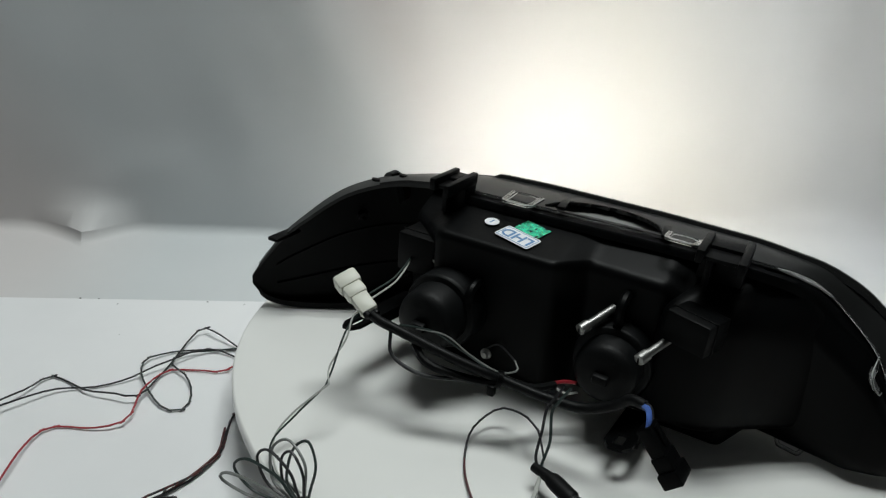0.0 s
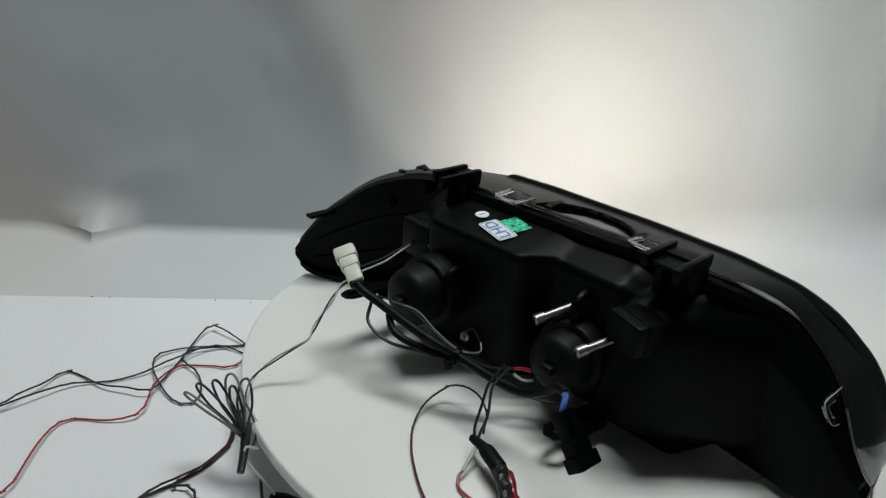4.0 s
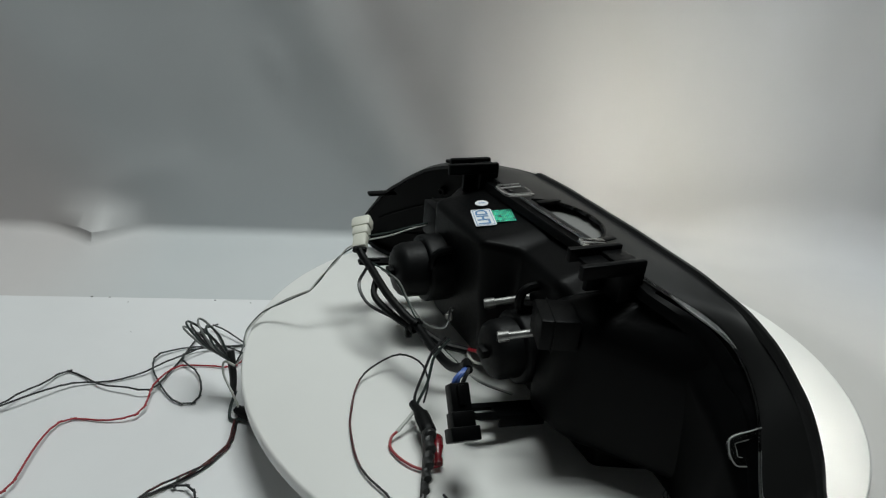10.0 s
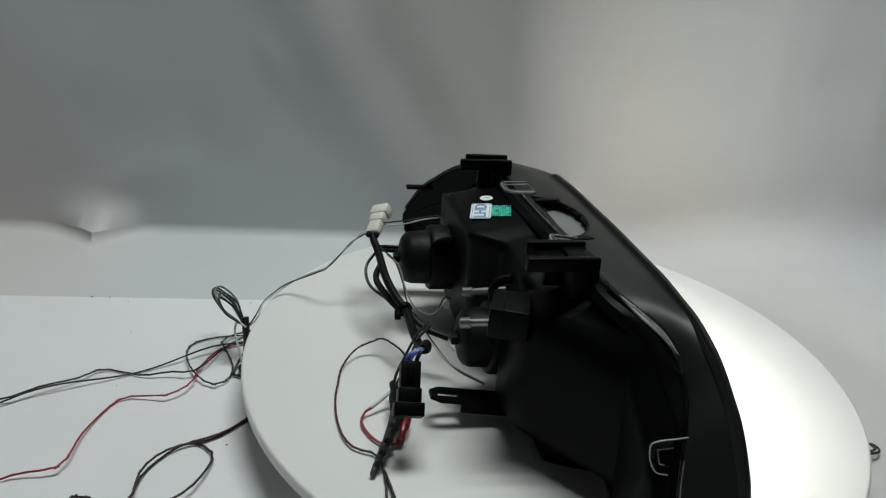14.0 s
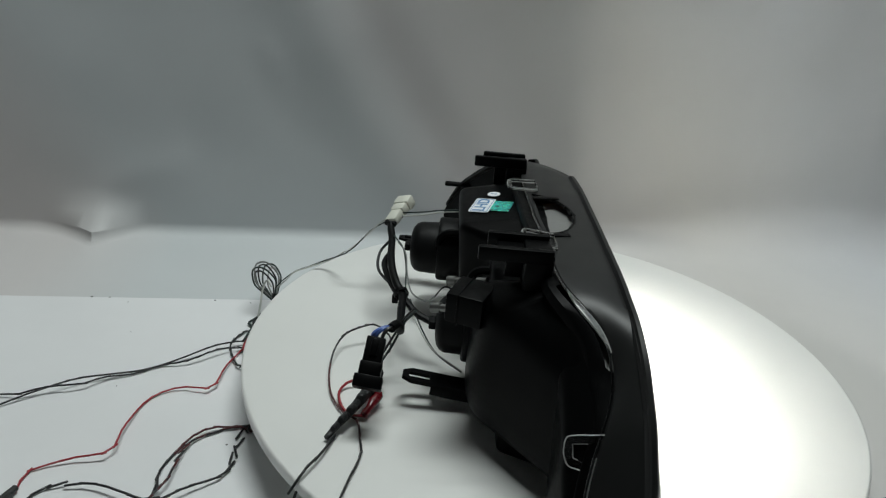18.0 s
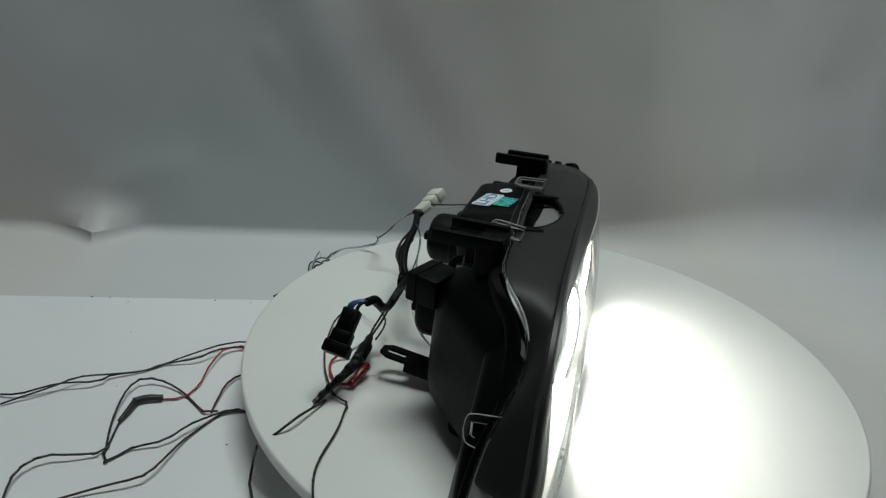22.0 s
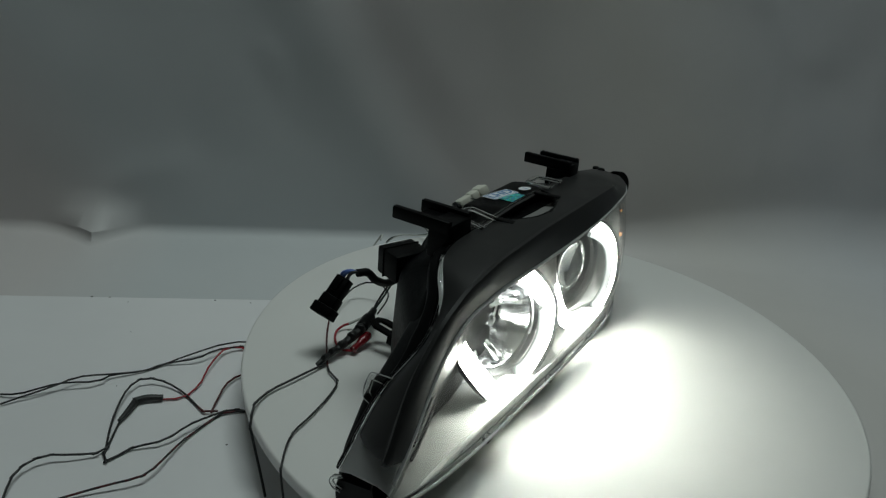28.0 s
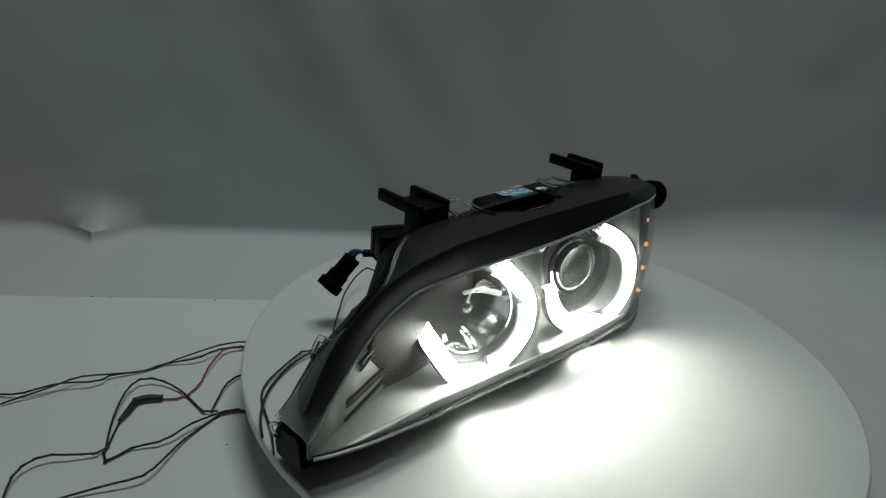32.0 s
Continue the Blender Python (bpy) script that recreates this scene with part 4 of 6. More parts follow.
            q = curve([foot + u * a.x + v * a.y for a in rounded([(-1.1, 0), (-1.0, 1), (1.0, 1), (1.1, 0)], [0, 0.28, 0.28, 0], 4)[4:-4]], 36)
        bm = bmesh.new()
        loops = []
        for k, c in enumerate(q):
            d = (q[min(k + 1, 36)] - q[max(k - 1, 0)]).normalized()
            side = d.cross(n).normalized()
            loops.append([c + side * width * u + n * 0.0011 * v for u, v in ((-0.5, -0.8), (0.5, -0.8), (0.5, 0.8), (0.4, 1.4), (-0.4, 1.4), (-0.5, 0.8))])
        rings(bm, loops)
        c = part("clip", bm, CLIPPLASTIC, h, "clear plastic spring clip")
        # highlights along the strap's clear edges, put in as pale tubes
        for u in (1, 2):
            bm = bmesh.new()
            tube(bm, [r[0 if u == 1 else 2].lerp(r[5 if u == 1 else 3], 0.5) for r in loops[::3]], 0.00045, 36, 5)
            part("clip_edge", bm, LIT_EDGE, c)
        if bar:
            bm = bmesh.new()
            tube(bm, [p[0].lerp(p[-1], -0.08), p[0].lerp(p[-1], 0.5) + n * 0.001, p[0].lerp(p[-1], 1.08)], 0.0010, 8, 6)
            part("clip_bar", bm, CLIPPLASTIC, c)
    clip([(-0.044, -0.026, 0.1615), (-0.046, -0.042, 0.1625), (-0.042, -0.050, 0.1615), (-0.032, -0.052, 0.1610), (-0.022, -0.050, 0.1615), (-0.018, -0.042, 0.1625), (-0.020, -0.026, 0.1615)], 0.0045)
    clip([(0.095, -0.024, 0.1605), (0.093, -0.038, 0.163), (0.096, -0.046, 0.164), (0.106, -0.049, 0.164), (0.117, -0.046, 0.164), (0.120, -0.038, 0.163), (0.117, -0.024, 0.160)], 0.0042)
    for ends, corners, width in (((0.2603, -0.0015, 0.0957), (0.2690, -0.0044, 0.0777)), ((0.2566, -0.0240, 0.0900), (0.2638, -0.0232, 0.0785)), 0.0056), (((0.2127, -0.0138, 0.0050), (0.2350, -0.0125, 0.0050)), ((0.2150, -0.0190, 0.0022), (0.2300, -0.0225, 0.0022)), 0.0030):
        a, d, b, c = Vector(ends[0]), Vector(ends[1]), Vector(corners[0]), Vector(corners[1])
        clip([a, a.lerp(b, 0.45), a.lerp(b, 0.86), b.lerp(c, 0.12), b.lerp(c, 0.5), b.lerp(c, 0.88), d.lerp(c, 0.86), d.lerp(c, 0.45), d], width, False)
    clip([(0.3000, -0.012, 0.038), (0.3015, -0.0175, 0.036), (0.302, -0.0195, 0.032), (0.3015, -0.0175, 0.028), (0.3005, -0.012, 0.026)], 0.0024, False)
    # lugs under the lens
    for x, y, z in ((0.19, 0.040, 0.022), (0.074, 0.040, 0.014), (-0.03, 0.038, 0.010)):
        bm = bmesh.new()
        block(bm, (x - 0.004, y - 0.004, z), (0.008, 0.006, 0.006), bevel=0.0015)
        part("lens_lug", bm, CLIPPLASTIC, h)

    # stickers on the sloping back top
    slope = place(-0.0012, -0.0915, 0.1402, (0.27, 0.955, 0.125), (-0.945, 0.32, 0.06))
    bm = bmesh.new()
    o = rounded([(0, 0), (0.0195, 0), (0.0195, 0.036), (0, 0.036)], 0.0025, 3)
    slab(bm, [(q.x, q.y) for q in o], slope, 0.0005)
    st = part("label", bm, LABEL_WHITE, h, "white sticker lettered LHD in blue")
    bm = bmesh.new()
    for x0, y0, x1, y1 in ((0.0014, 0.0014, 0.0181, 0.0019), (0.0014, 0.0341, 0.0181, 0.0346), (0.0014, 0.0014, 0.0019, 0.0346), (0.0176, 0.0014, 0.0181, 0.0346)):
        slab(bm, [(x0, y0), (x1, y0), (x1, y1), (x0, y1)], slope @ Matrix.Translation((0, 0, 0.0005)), 0.0002)
    part("label_border", bm, LABEL_BLUE, st)
    fc = bpy.data.curves.new("lettering", "FONT")
    fc.body, fc.size, fc.align_x, fc.align_y, fc.extrude, fc.offset = "LHD", 0.0160, "CENTER", "CENTER", 0.0001, 0.0002
    tmp = bpy.data.objects.new("lettering", fc)
    scene.collection.objects.link(tmp)
    bpy.context.view_layer.update()
    me = bpy.data.meshes.new_from_object(tmp.evaluated_get(bpy.context.evaluated_depsgraph_get()))
    bpy.data.objects.remove(tmp)
    me.transform(slope @ Matrix.Translation((0.00975, 0.018, 0.0008)) @ pose(0, 0, 0, 0, 0, 90))
    me.materials.append(LABEL_BLUE)
    ob = new("lettering", me)
    ob.parent = st
    bm = bmesh.new()
    slab(bm, [(0.0197, 0.005), (0.0385, 0.005), (0.0385, 0.031), (0.0197, 0.031)], slope, 0.0005)
    foil = part("hologram_label", bm, FOIL, h, "shiny rainbow hologram sticker")
    bm = bmesh.new()
    sides = 24
    for a in range(11):
        for b in range(15):
            if noise.noise(Vector((a * 0.45, b * 0.42, 3.3))) > 0.30:
                continue
            c = slope @ Vector((0.0206 + a * 0.0017, 0.0060 + b * 0.0017, 0.0005))
            ring = [bm.verts.new(c + Vector((0.00095 * math.sin(q), -0.00095 * math.cos(q), 0.0))) for q in [2 * math.pi * k / sides for k in range(sides)]]
            tip = bm.verts.new(c + Vector((0, 0, 0.0009)))
            for k in range(sides):
                f = bm.faces.new((ring[k], ring[(k + 1) % sides], tip))
                way = (360.0 * (k + 0.5) / sides + 90) % 360 - 90
                f.material_index = max(n for n, (start, _) in enumerate(HOLO) if way >= start)
    ridges = part("hologram_sheen", bm, HOLO[0][1], foil, "tiny cones painted with the shifting sheen", smooth=False)
    for _, mat in HOLO[1:]:
        ridges.data.materials.append(mat)
    bm = bmesh.new()
    lathe(bm, slope @ Vector((0.0135, 0.0505, 0)), slope.to_3x3() @ Vector((0, 0, 1)), [(0, 0.0065), (0.0005, 0.0064)], 24)
    rs = part("round_label", bm, LABEL_WHITE, h, "small round white sticker")
    bm = bmesh.new()
    slab(bm, [(-0.003, -0.0005), (0.003, -0.0005), (0.003, 0.0005), (-0.003, 0.0005)], slope @ Matrix.Translation((0.0135, 0.0505, 0.0005)), 0.0002)
    part("label_mark", bm, LABEL_BLUE, rs)
    return h


build_place()
turntable, disc = build_turntable()
headlight = build_headlight()



# ---- wiring that rides on the turntable, in the headlight's axes ----
SLIDING, SINKING = [], []          # parts of the loom that slip along the platter's edge


def build_harness():
    h = tagged(new("wiring_harness"), "black wiring loom with ivory and black plugs draped behind the headlight", "wiring harness")
    low, top = Vector((-0.094, -0.172, 0.085)), Vector((-0.1335, -0.158, 0.100))
    d = (top - low).normalized()
    L = (top - low).length
    m = place(*low, d, Vector((0.35, 0.75, 0.3)))
    bm = bmesh.new()
    block(bm, (0.0, -0.0075, -0.0052), (L * 0.45, 0.015, 0.0104), m, 0.0028)
    conn = part("ivory_plug", bm, IVORY, h, "ivory two-part cable plug")
    for x0, x1, w, k in ((0.40, 0.70, 0.0090, 0.0064), (0.66, 1.0, 0.0105, 0.0074)):
        bm = bmesh.new()
        block(bm, (L * x0, -w, -k), (L * (x1 - x0), 2 * w, 2 * k), m, 0.0034)
        part("plug_step", bm, IVORY, conn)
    for off in (-0.004, 0.004):
        bm = bmesh.new()
        q = low + d.cross(Vector((0, 0, 1))).normalized() * off
        lathe(bm, q + d * 0.003, -d, [(0, 0.003), (0.006, 0.0032), (0.0065, 0.0025)], 12)
        part("wire_seal", bm, BLACK_RUBBER, conn)
    bm = bmesh.new()
    tube(bm, [(-0.094, -0.172, 0.084), (-0.086, -0.171, 0.080), (-0.071, -0.168, 0.076), (-0.028, -0.164, 0.068), (0.001, -0.156, 0.060), (0.016, -0.148, 0.054), (0.049, -0.146, 0.052),
              (0.080, -0.144, 0.054), (0.102, -0.143, 0.066), (0.112, -0.145, 0.077), (0.123, -0.149, 0.079)], 0.0040, 60, 10)
    part("loom", bm, BLACK_RUBBER, h, "thick black sleeved loom")
    bm = bmesh.new()
    tube(bm, [(-0.055, -0.166, 0.068), (-0.040, -0.172, 0.060), (-0.018, -0.165, 0.054), (0.004, -0.155, 0.051), (0.018, -0.147, 0.053), (0.036, -0.132, 0.046), (0.047, -0.112, 0.042)], 0.0033, 30, 8)
    part("branch", bm, BLACK_RUBBER, h)
    bm = bmesh.new()
    tube(bm, [(0.044, -0.114, 0.0425), (0.052, -0.106, 0.044), (0.062, -0.104, 0.046)], 0.0016, 8, 6)
    part("red_wire", bm, WIRE_RED, h, "short red wire")
    bm = bmesh.new()
    tube(bm, [(0.046, -0.113, 0.041), (0.056, -0.109, 0.036), (0.064, -0.104, 0.038)], 0.0013, 8, 6)
    part("white_wire", bm, WIRE_WHITE, h)
    # zip tie
    bm = bmesh.new()
    lathe(bm, (0.012, -0.150, 0.0545), (0.8, 0.35, -0.2), [(0, 0.0064), (0, 0.0074), (0.004, 0.0074), (0.004, 0.0064), (0, 0.0064)], 18, caps=False)
    tie = part("zip_tie", bm, BLACK, h, "black zip tie with its head")
    bm = bmesh.new()
    block(bm, (0.008, -0.158, 0.042), (0.006, 0.006, 0.009), bevel=0.001)
    part("tie_head", bm, BLACK, tie)
    # thin wires running in and out of the loom
    for mat, pts, r in ((WIRE_BLACK, [(-0.076, -0.169, 0.073), (-0.066, -0.180, 0.060), (-0.040, -0.178, 0.052), (-0.012, -0.162, 0.050), (0.012, -0.150, 0.051)], 0.0016),
                        (WIRE_GREEN, [(-0.070, -0.166, 0.080), (-0.046, -0.154, 0.077), (-0.022, -0.148, 0.066), (0.002, -0.146, 0.057), (0.016, -0.144, 0.055)], 0.0008),
                        (WIRE_PALE, [(-0.058, -0.160, 0.078), (-0.036, -0.150, 0.075), (-0.014, -0.146, 0.063), (0.008, -0.139, 0.053), (0.018, -0.124, 0.050), (0.012, -0.116, 0.053)], 0.0008),
                        (WIRE_BLACK, [(0.012, -0.116, 0.053), (-0.004, -0.108, 0.056), (-0.014, -0.100, 0.050), (-0.022, -0.098, 0.042)], 0.0008),
                        (WIRE_GREEN, [(0.016, -0.140, 0.050), (0.049, -0.126, 0.038), (0.072, -0.110, 0.026), (0.090, -0.086, 0.020)], 0.0008),
                        (WIRE_WHITE, [(0.018, -0.143, 0.051), (0.050, -0.129, 0.040), (0.074, -0.112, 0.029), (0.092, -0.086, 0.022)], 0.0008),
                        (WIRE_GREEN, [(-0.104, -0.160, 0.094), (-0.099, -0.137, 0.099), (-0.101, -0.117, 0.102), (-0.108, -0.094, 0.102)], 0.0008),
                        (WIRE_WHITE, [(-0.101, -0.161, 0.091), (-0.097, -0.138, 0.096), (-0.099, -0.119, 0.100), (-0.108, -0.094, 0.100)], 0.0008)):
        bm = bmesh.new()
        tube(bm, pts, r, 26, 6)
        part("thin_wire", bm, mat, h)
    # metal terminal under the shell
    bm = bmesh.new()
    lathe(bm, (-0.0217, -0.0985, 0.0377), (0, -1, 0), [(0, 0.003), (0, 0.0050), (0.0015, 0.0050), (0.003, 0.003), (0.005, 0.0026)], 14)
    part("terminal", bm, STEEL, h, "grey metal ring terminal")
    # blue and black leads into the black plug
    for mat, off in ((WIRE_BLUE, -0.004), (WIRE_BLUE, -0.001), (WIRE_BLACK, 0.004)):
        bm = bmesh.new()
        tube(bm, [(0.121, -0.149 + off * 0.3, 0.079), (0.126, -0.153 + off * 0.6, 0.0805), (0.129, -0.158 + off, 0.077), (0.1295, -0.160 + off, 0.070)], 0.0017, 12, 6)
        part("plug_lead", bm, mat, h)
    # black square plug hanging from the loom
    m = place(0.1275, -0.1595, 0.0715, (0.67, -0.09, -0.68), (0.05, 1, -0.1))
    bm = bmesh.new()
    block(bm, (0.0, -0.0078, -0.0056), (0.030, 0.0156, 0.0112), m, 0.0012)
    plug = part("black_plug", bm, BLACK, h, "square black cable plug")
    for x0, ln, w, k in ((0.0205, 0.012, 0.0090, 0.0064), (0.0315, 0.0105, 0.0116, 0.0074)):
        bm = bmesh.new()
        block(bm, (x0, -w, -k), (ln, 2 * w, 2 * k), m, 0.0012)
        part("plug_collar", bm, BLACK, plug)
    bm = bmesh.new()
    block(bm, (0.002, -0.003, 0.0056), (0.014, 0.006, 0.0022), m, 0.0006)
    part("plug_latch", bm, BLACK, plug)
    # green and white pair running to the platter's edge, and its coil
    for mat, o in ((WIRE_GREEN, 0.0), (WIRE_WHITE, 0.0032)):
        bm = bmesh.new()
        tube(bm, [(-0.1, -0.172 + o, 0.086), (-0.104, -0.181, 0.080 + o), (-0.103 + o, -0.195, 0.070), (-0.100 - o, -0.211, 0.051), (-0.098 + o, -0.222, 0.041 + o)], 0.0008, 20, 6)
        part("pair_wire", bm, mat, h)
        bm = bmesh.new()
        tube(bm, [(-0.098 + o, -0.222, 0.041 + o), (-0.112 - o, -0.244, 0.025), (-0.121, -0.264 + o, 0.012),
                  (-0.110 + o, -0.281, 0.0035), (-0.094 + o, -0.288, 0.0025), (-0.078, -0.2945 + o, -0.004), (-0.074, -0.302 + o * 0.5, -0.014)], 0.0008, 44, 6)
        SLIDING.append(part("pair_wire", bm, mat, h))
    base = Vector((-0.073, -0.304, -0.014))
    for k, (ax, ay, az, sp) in enumerate(((-0.074, -0.326, 0.024, 0.015), (-0.088, -0.331, 0.024, 0.017), (-0.096, -0.336, 0.016, 0.012), (-0.112, -0.338, 0.010, 0.014), (-0.120, -0.340, 0.001, 0.009), (-0.080, -0.330, 0.016, 0.010))):
        a = Vector((ax, ay, az))
        mid = base.lerp(a, 0.62)
        side = Vector((0.95, -0.25, 0.1)).normalized() * sp
        bm = bmesh.new()
        tube(bm, [base, base.lerp(a, 0.3) + side * 0.5, mid + side, a + side * 0.6 + Vector((0, 0, 0.001)), a - side * 0.4, mid - side, base.lerp(a, 0.3) - side * 0.55, base + Vector((0.002, 0.001, -0.003))], 0.00105, 40, 6)
        SINKING.append(part("coil_turn", bm, (WIRE_GREEN, WIRE_PALE, WIRE_BLACK)[k % 3], h))
    bm = bmesh.new()
    tube(bm, [base + Vector((-0.004, -0.001, 0.010)), base, base + Vector((0.006, 0.001, -0.014)), base + Vector((0.012, 0.0, -0.026))], 0.0042, 12, 8, 0.003)
    SINKING.append(part("coil_tail", bm, TAPE, h, "dark bundled coil tail"))
    bm = bmesh.new()
    tube(bm, [(-0.066, -0.303, -0.010), (-0.070, -0.312, -0.006), (-0.064, -0.314, -0.016), (-0.052, -0.309, -0.030), (-0.044, -0.306, -0.039), (-0.043, -0.306, -0.043)], 0.0012, 24, 6)
    SLIDING.append(part("white_lead", bm, WIRE_WHITE, h, "thin white lead"))
    clipb = bmesh.new()
    lathe(clipb, (-0.047, -0.307, -0.0445), (0.9, 0.42, 0.02), [(0, 0.002), (0.002, 0.0045), (0.012, 0.0055), (0.024, 0.004), (0.034, 0.0032), (0.036, 0.002)], 14, 0.8)
    cl = part("black_test_clip", clipb, BLACK_RUBBER, h, "black rubber-booted test clip")
    bm = bmesh.new()
    lathe(bm, (-0.012, -0.291, -0.0435), (0.9, 0.42, 0.02), [(0, 0.0035), (0.01, 0.005), (0.03, 0.004), (0.034, 0.002)], 14, 0.8)
    part("red_boot", bm, WIRE_RED, cl, "red rubber boot")
    SLIDING.append(cl)
    bm = bmesh.new()
    tube(bm, [(-0.062, -0.304, -0.036), (-0.050, -0.312, -0.046), (-0.036, -0.314, -0.0475), (-0.030, -0.304, -0.046), (-0.020, -0.296, -0.040), (0.01, -0.285, -0.038)], 0.0014, 24, 6)
    SLIDING.append(part("coil_end", bm, WIRE_GREEN, h))
    # a kink of wire that trails at the far side of the platter
    bm = bmesh.new()
    tube(bm, [(0.136, 0.285, -0.046), (0.136, 0.298, -0.040), (0.130, 0.304, -0.043), (0.121, 0.309, -0.046), (0.126, 0.314, -0.0475), (0.134, 0.306, -0.046), (0.133, 0.290, -0.0475)], 0.0012, 30, 6)
    part("trailing_wire", bm, WIRE_BLACK, h)
    return h


def build_test_lead():
    h = tagged(new("test_lead"), "taped black test lead with red clip lying on the turntable", "test lead")
    bm = bmesh.new()
    tube(bm, [(0.080, -0.161, 0.016), (0.090, -0.159, 0.017), (0.100, -0.157, 0.018)], 0.0036, 10, 10, 0.0046)
    boot = part("black_boot", bm, BLACK_RUBBER, h, "black rubber clip boot")
    bm = bmesh.new()
    lathe(bm, (0.096, -0.1575, 0.0175), (0.99, 0.08, 0.0), [(0, 0.0042), (0.0006, 0.0060), (0.006, 0.0066), (0.018, 0.0064), (0.022, 0.0066), (0.024, 0.0050)], 10, 0.85)
    part("boot_jaw", bm, BLACK_RUBBER, boot)
    bm = bmesh.new()
    tube(bm, [(0.108, -0.156, 0.017), (0.128, -0.158, 0.014), (0.148, -0.163, 0.010), (0.164, -0.168, 0.007), (0.178, -0.172, 0.004)], 0.0058, 30, 9, 0.0022)
    sp = part("taped_splice", bm, TAPE, h, "lumpy black taped splice")
    for f in (0.12, 0.3, 0.5, 0.66, 0.8):
        q = curve([(0.108, -0.156, 0.017), (0.128, -0.158, 0.014), (0.148, -0.163, 0.010), (0.164, -0.168, 0.007), (0.178, -0.172, 0.004)], 50)
        a, b = q[int(f * 50)], q[int(f * 50) + 3]
        bm = bmesh.new()
        lathe(bm, a, b - a + Vector((0, 0.001, 0.002)), [(0, 0.0050 - 0.003 * f), (0.001, 0.0061 - 0.004 * f), (0.008, 0.0059 - 0.004 * f), (0.009, 0.0048 - 0.003 * f)], 10)
        part("tape_turn", bm, TAPE, sp)
    bm = bmesh.new()
    lathe(bm, (0.1165, -0.1480, 0.011), (0.95, -0.16, -0.17), [(0, 0.0026), (0.003, 0.0046), (0.012, 0.0046), (0.018, 0.0032), (0.022, 0.0030), (0.024, 0.0038), (0.028, 0.0034), (0.029, 0.0015)], 14)
    part("red_clip", bm, BOOT_RED, h, "translucent red clip boot")
    for mat, pts, r in ((WIRE_RED, [(0.144, -0.153, 0.005), (0.143, -0.166, 0.003), (0.132, -0.178, 0.003), (0.117, -0.185, 0.003), (0.107, -0.183, 0.005), (0.103, -0.178, 0.007)], 0.0012),
                        (WIRE_WHITE, [(0.103, -0.178, 0.007), (0.095, -0.168, 0.012), (0.087, -0.159, 0.017)], 0.0016),
                        (WIRE_BLACK, [(0.068, -0.134, 0.072), (0.067, -0.142, 0.061), (0.066, -0.146, 0.052), (0.072, -0.152, 0.040), (0.078, -0.159, 0.024), (0.084, -0.160, 0.017)], 0.0012),
                        (WIRE_GREEN, [(0.072, -0.132, 0.072), (0.071, -0.140, 0.061), (0.070, -0.144, 0.052), (0.080, -0.150, 0.036), (0.084, -0.157, 0.022), (0.086, -0.159, 0.018)], 0.0012)):
        bm = bmesh.new()
        tube(bm, pts, r, 70, 6)
        part("lead_wire", bm, mat, h)
    return h


# ---- loose wires on the table, laid in short stiff pieces that creep as the platter drags them ----
class Route:
    """Where a wire lies on the table at some times: points (x, y) from its free end to the platter."""
    def __init__(self):
        self.rows = []

    def at(self, t, *points):
        self.rows.append((t, points))

    def line(self, points, count, step, rise, under, base=None):
        p = [Vector((*q, 0)[:3]) for q in points]
        fine = curve(p, 90)
        if under:
            e = fine[-1]
            a0, r0 = math.atan2(e.y, e.x), max(0.24, min(e.length, 0.31))
            for k in range(1, 40):
                f = min(1, k / 8)
                r = r0 + (0.245 - r0) * f
                fine.append(Vector((r * math.cos(a0 + 0.05 * k), r * math.sin(a0 + 0.05 * k), 0)))
        else:
            d = (fine[-1] - fine[-4]).normalized()
            fine += [fine[-1] + d * 0.01 * k for k in range(1, 40)]
        s = [0.0]
        for a, b in zip(fine, fine[1:]):
            s.append(s[-1] + (b - a).length)
        out, j = [], 0
        for k in range(count + 1):
            w = min(k * step, s[-1] - 1e-4)
            while s[j + 1] < w:
                j += 1
            q = fine[j].lerp(fine[j + 1], (w - s[j]) / max(s[j + 1] - s[j], 1e-9))
            h = rise * (0.5 + 0.5 * math.sin(k * step * 41 + 7 * rise * 100)) * max(0, min(1, k / 4, (q.length - 0.295) / 0.05 if under else 1))
            if base is None:
                out.append(Vector((q.x, q.y, FLOOR_Z + 0.0018 + h)))
            else:
                # over the platter, then down outside its edge
                r, z = math.hypot(q.x, q.y), max(FLOOR_Z + 0.002, q.z + h)
                if r < 0.303 and z < 0.002:
                    q, z = (q * (0.303 / r), z) if z < -0.006 or r > 0.299 else (q, 0.002)
                out.append(Vector((q.x, q.y, z)))
        return out


FEED_A = Route()
FEED_A.at(12, (-0.533, -0.252), (-0.492, -0.234), (-0.470, -0.205), (-0.467, -0.186), (-0.461, -0.165), (-0.461, -0.141), (-0.455, -0.136), (-0.435, -0.140), (-0.410, -0.148), (-0.386, -0.147), (-0.360, -0.143), (-0.364, -0.104), (-0.371, -0.057), (-0.372, -0.026), (-0.368, -0.017), (-0.343, -0.025), (-0.321, -0.033))
FEED_A.at(14, (-0.524, -0.230), (-0.492, -0.205), (-0.470, -0.191), (-0.458, -0.173), (-0.438, -0.149), (-0.429, -0.124), (-0.402, -0.120), (-0.383, -0.120), (-0.361, -0.110), (-0.341, -0.105), (-0.336, -0.084), (-0.336, -0.044), (-0.326, -0.011))
FEED_A.at(17, (-0.515, -0.213), (-0.491, -0.191), (-0.470, -0.187), (-0.457, -0.174), (-0.429, -0.156), (-0.421, -0.139), (-0.400, -0.122), (-0.382, -0.101), (-0.359, -0.089), (-0.344, -0.064), (-0.331, -0.046), (-0.319, -0.036))
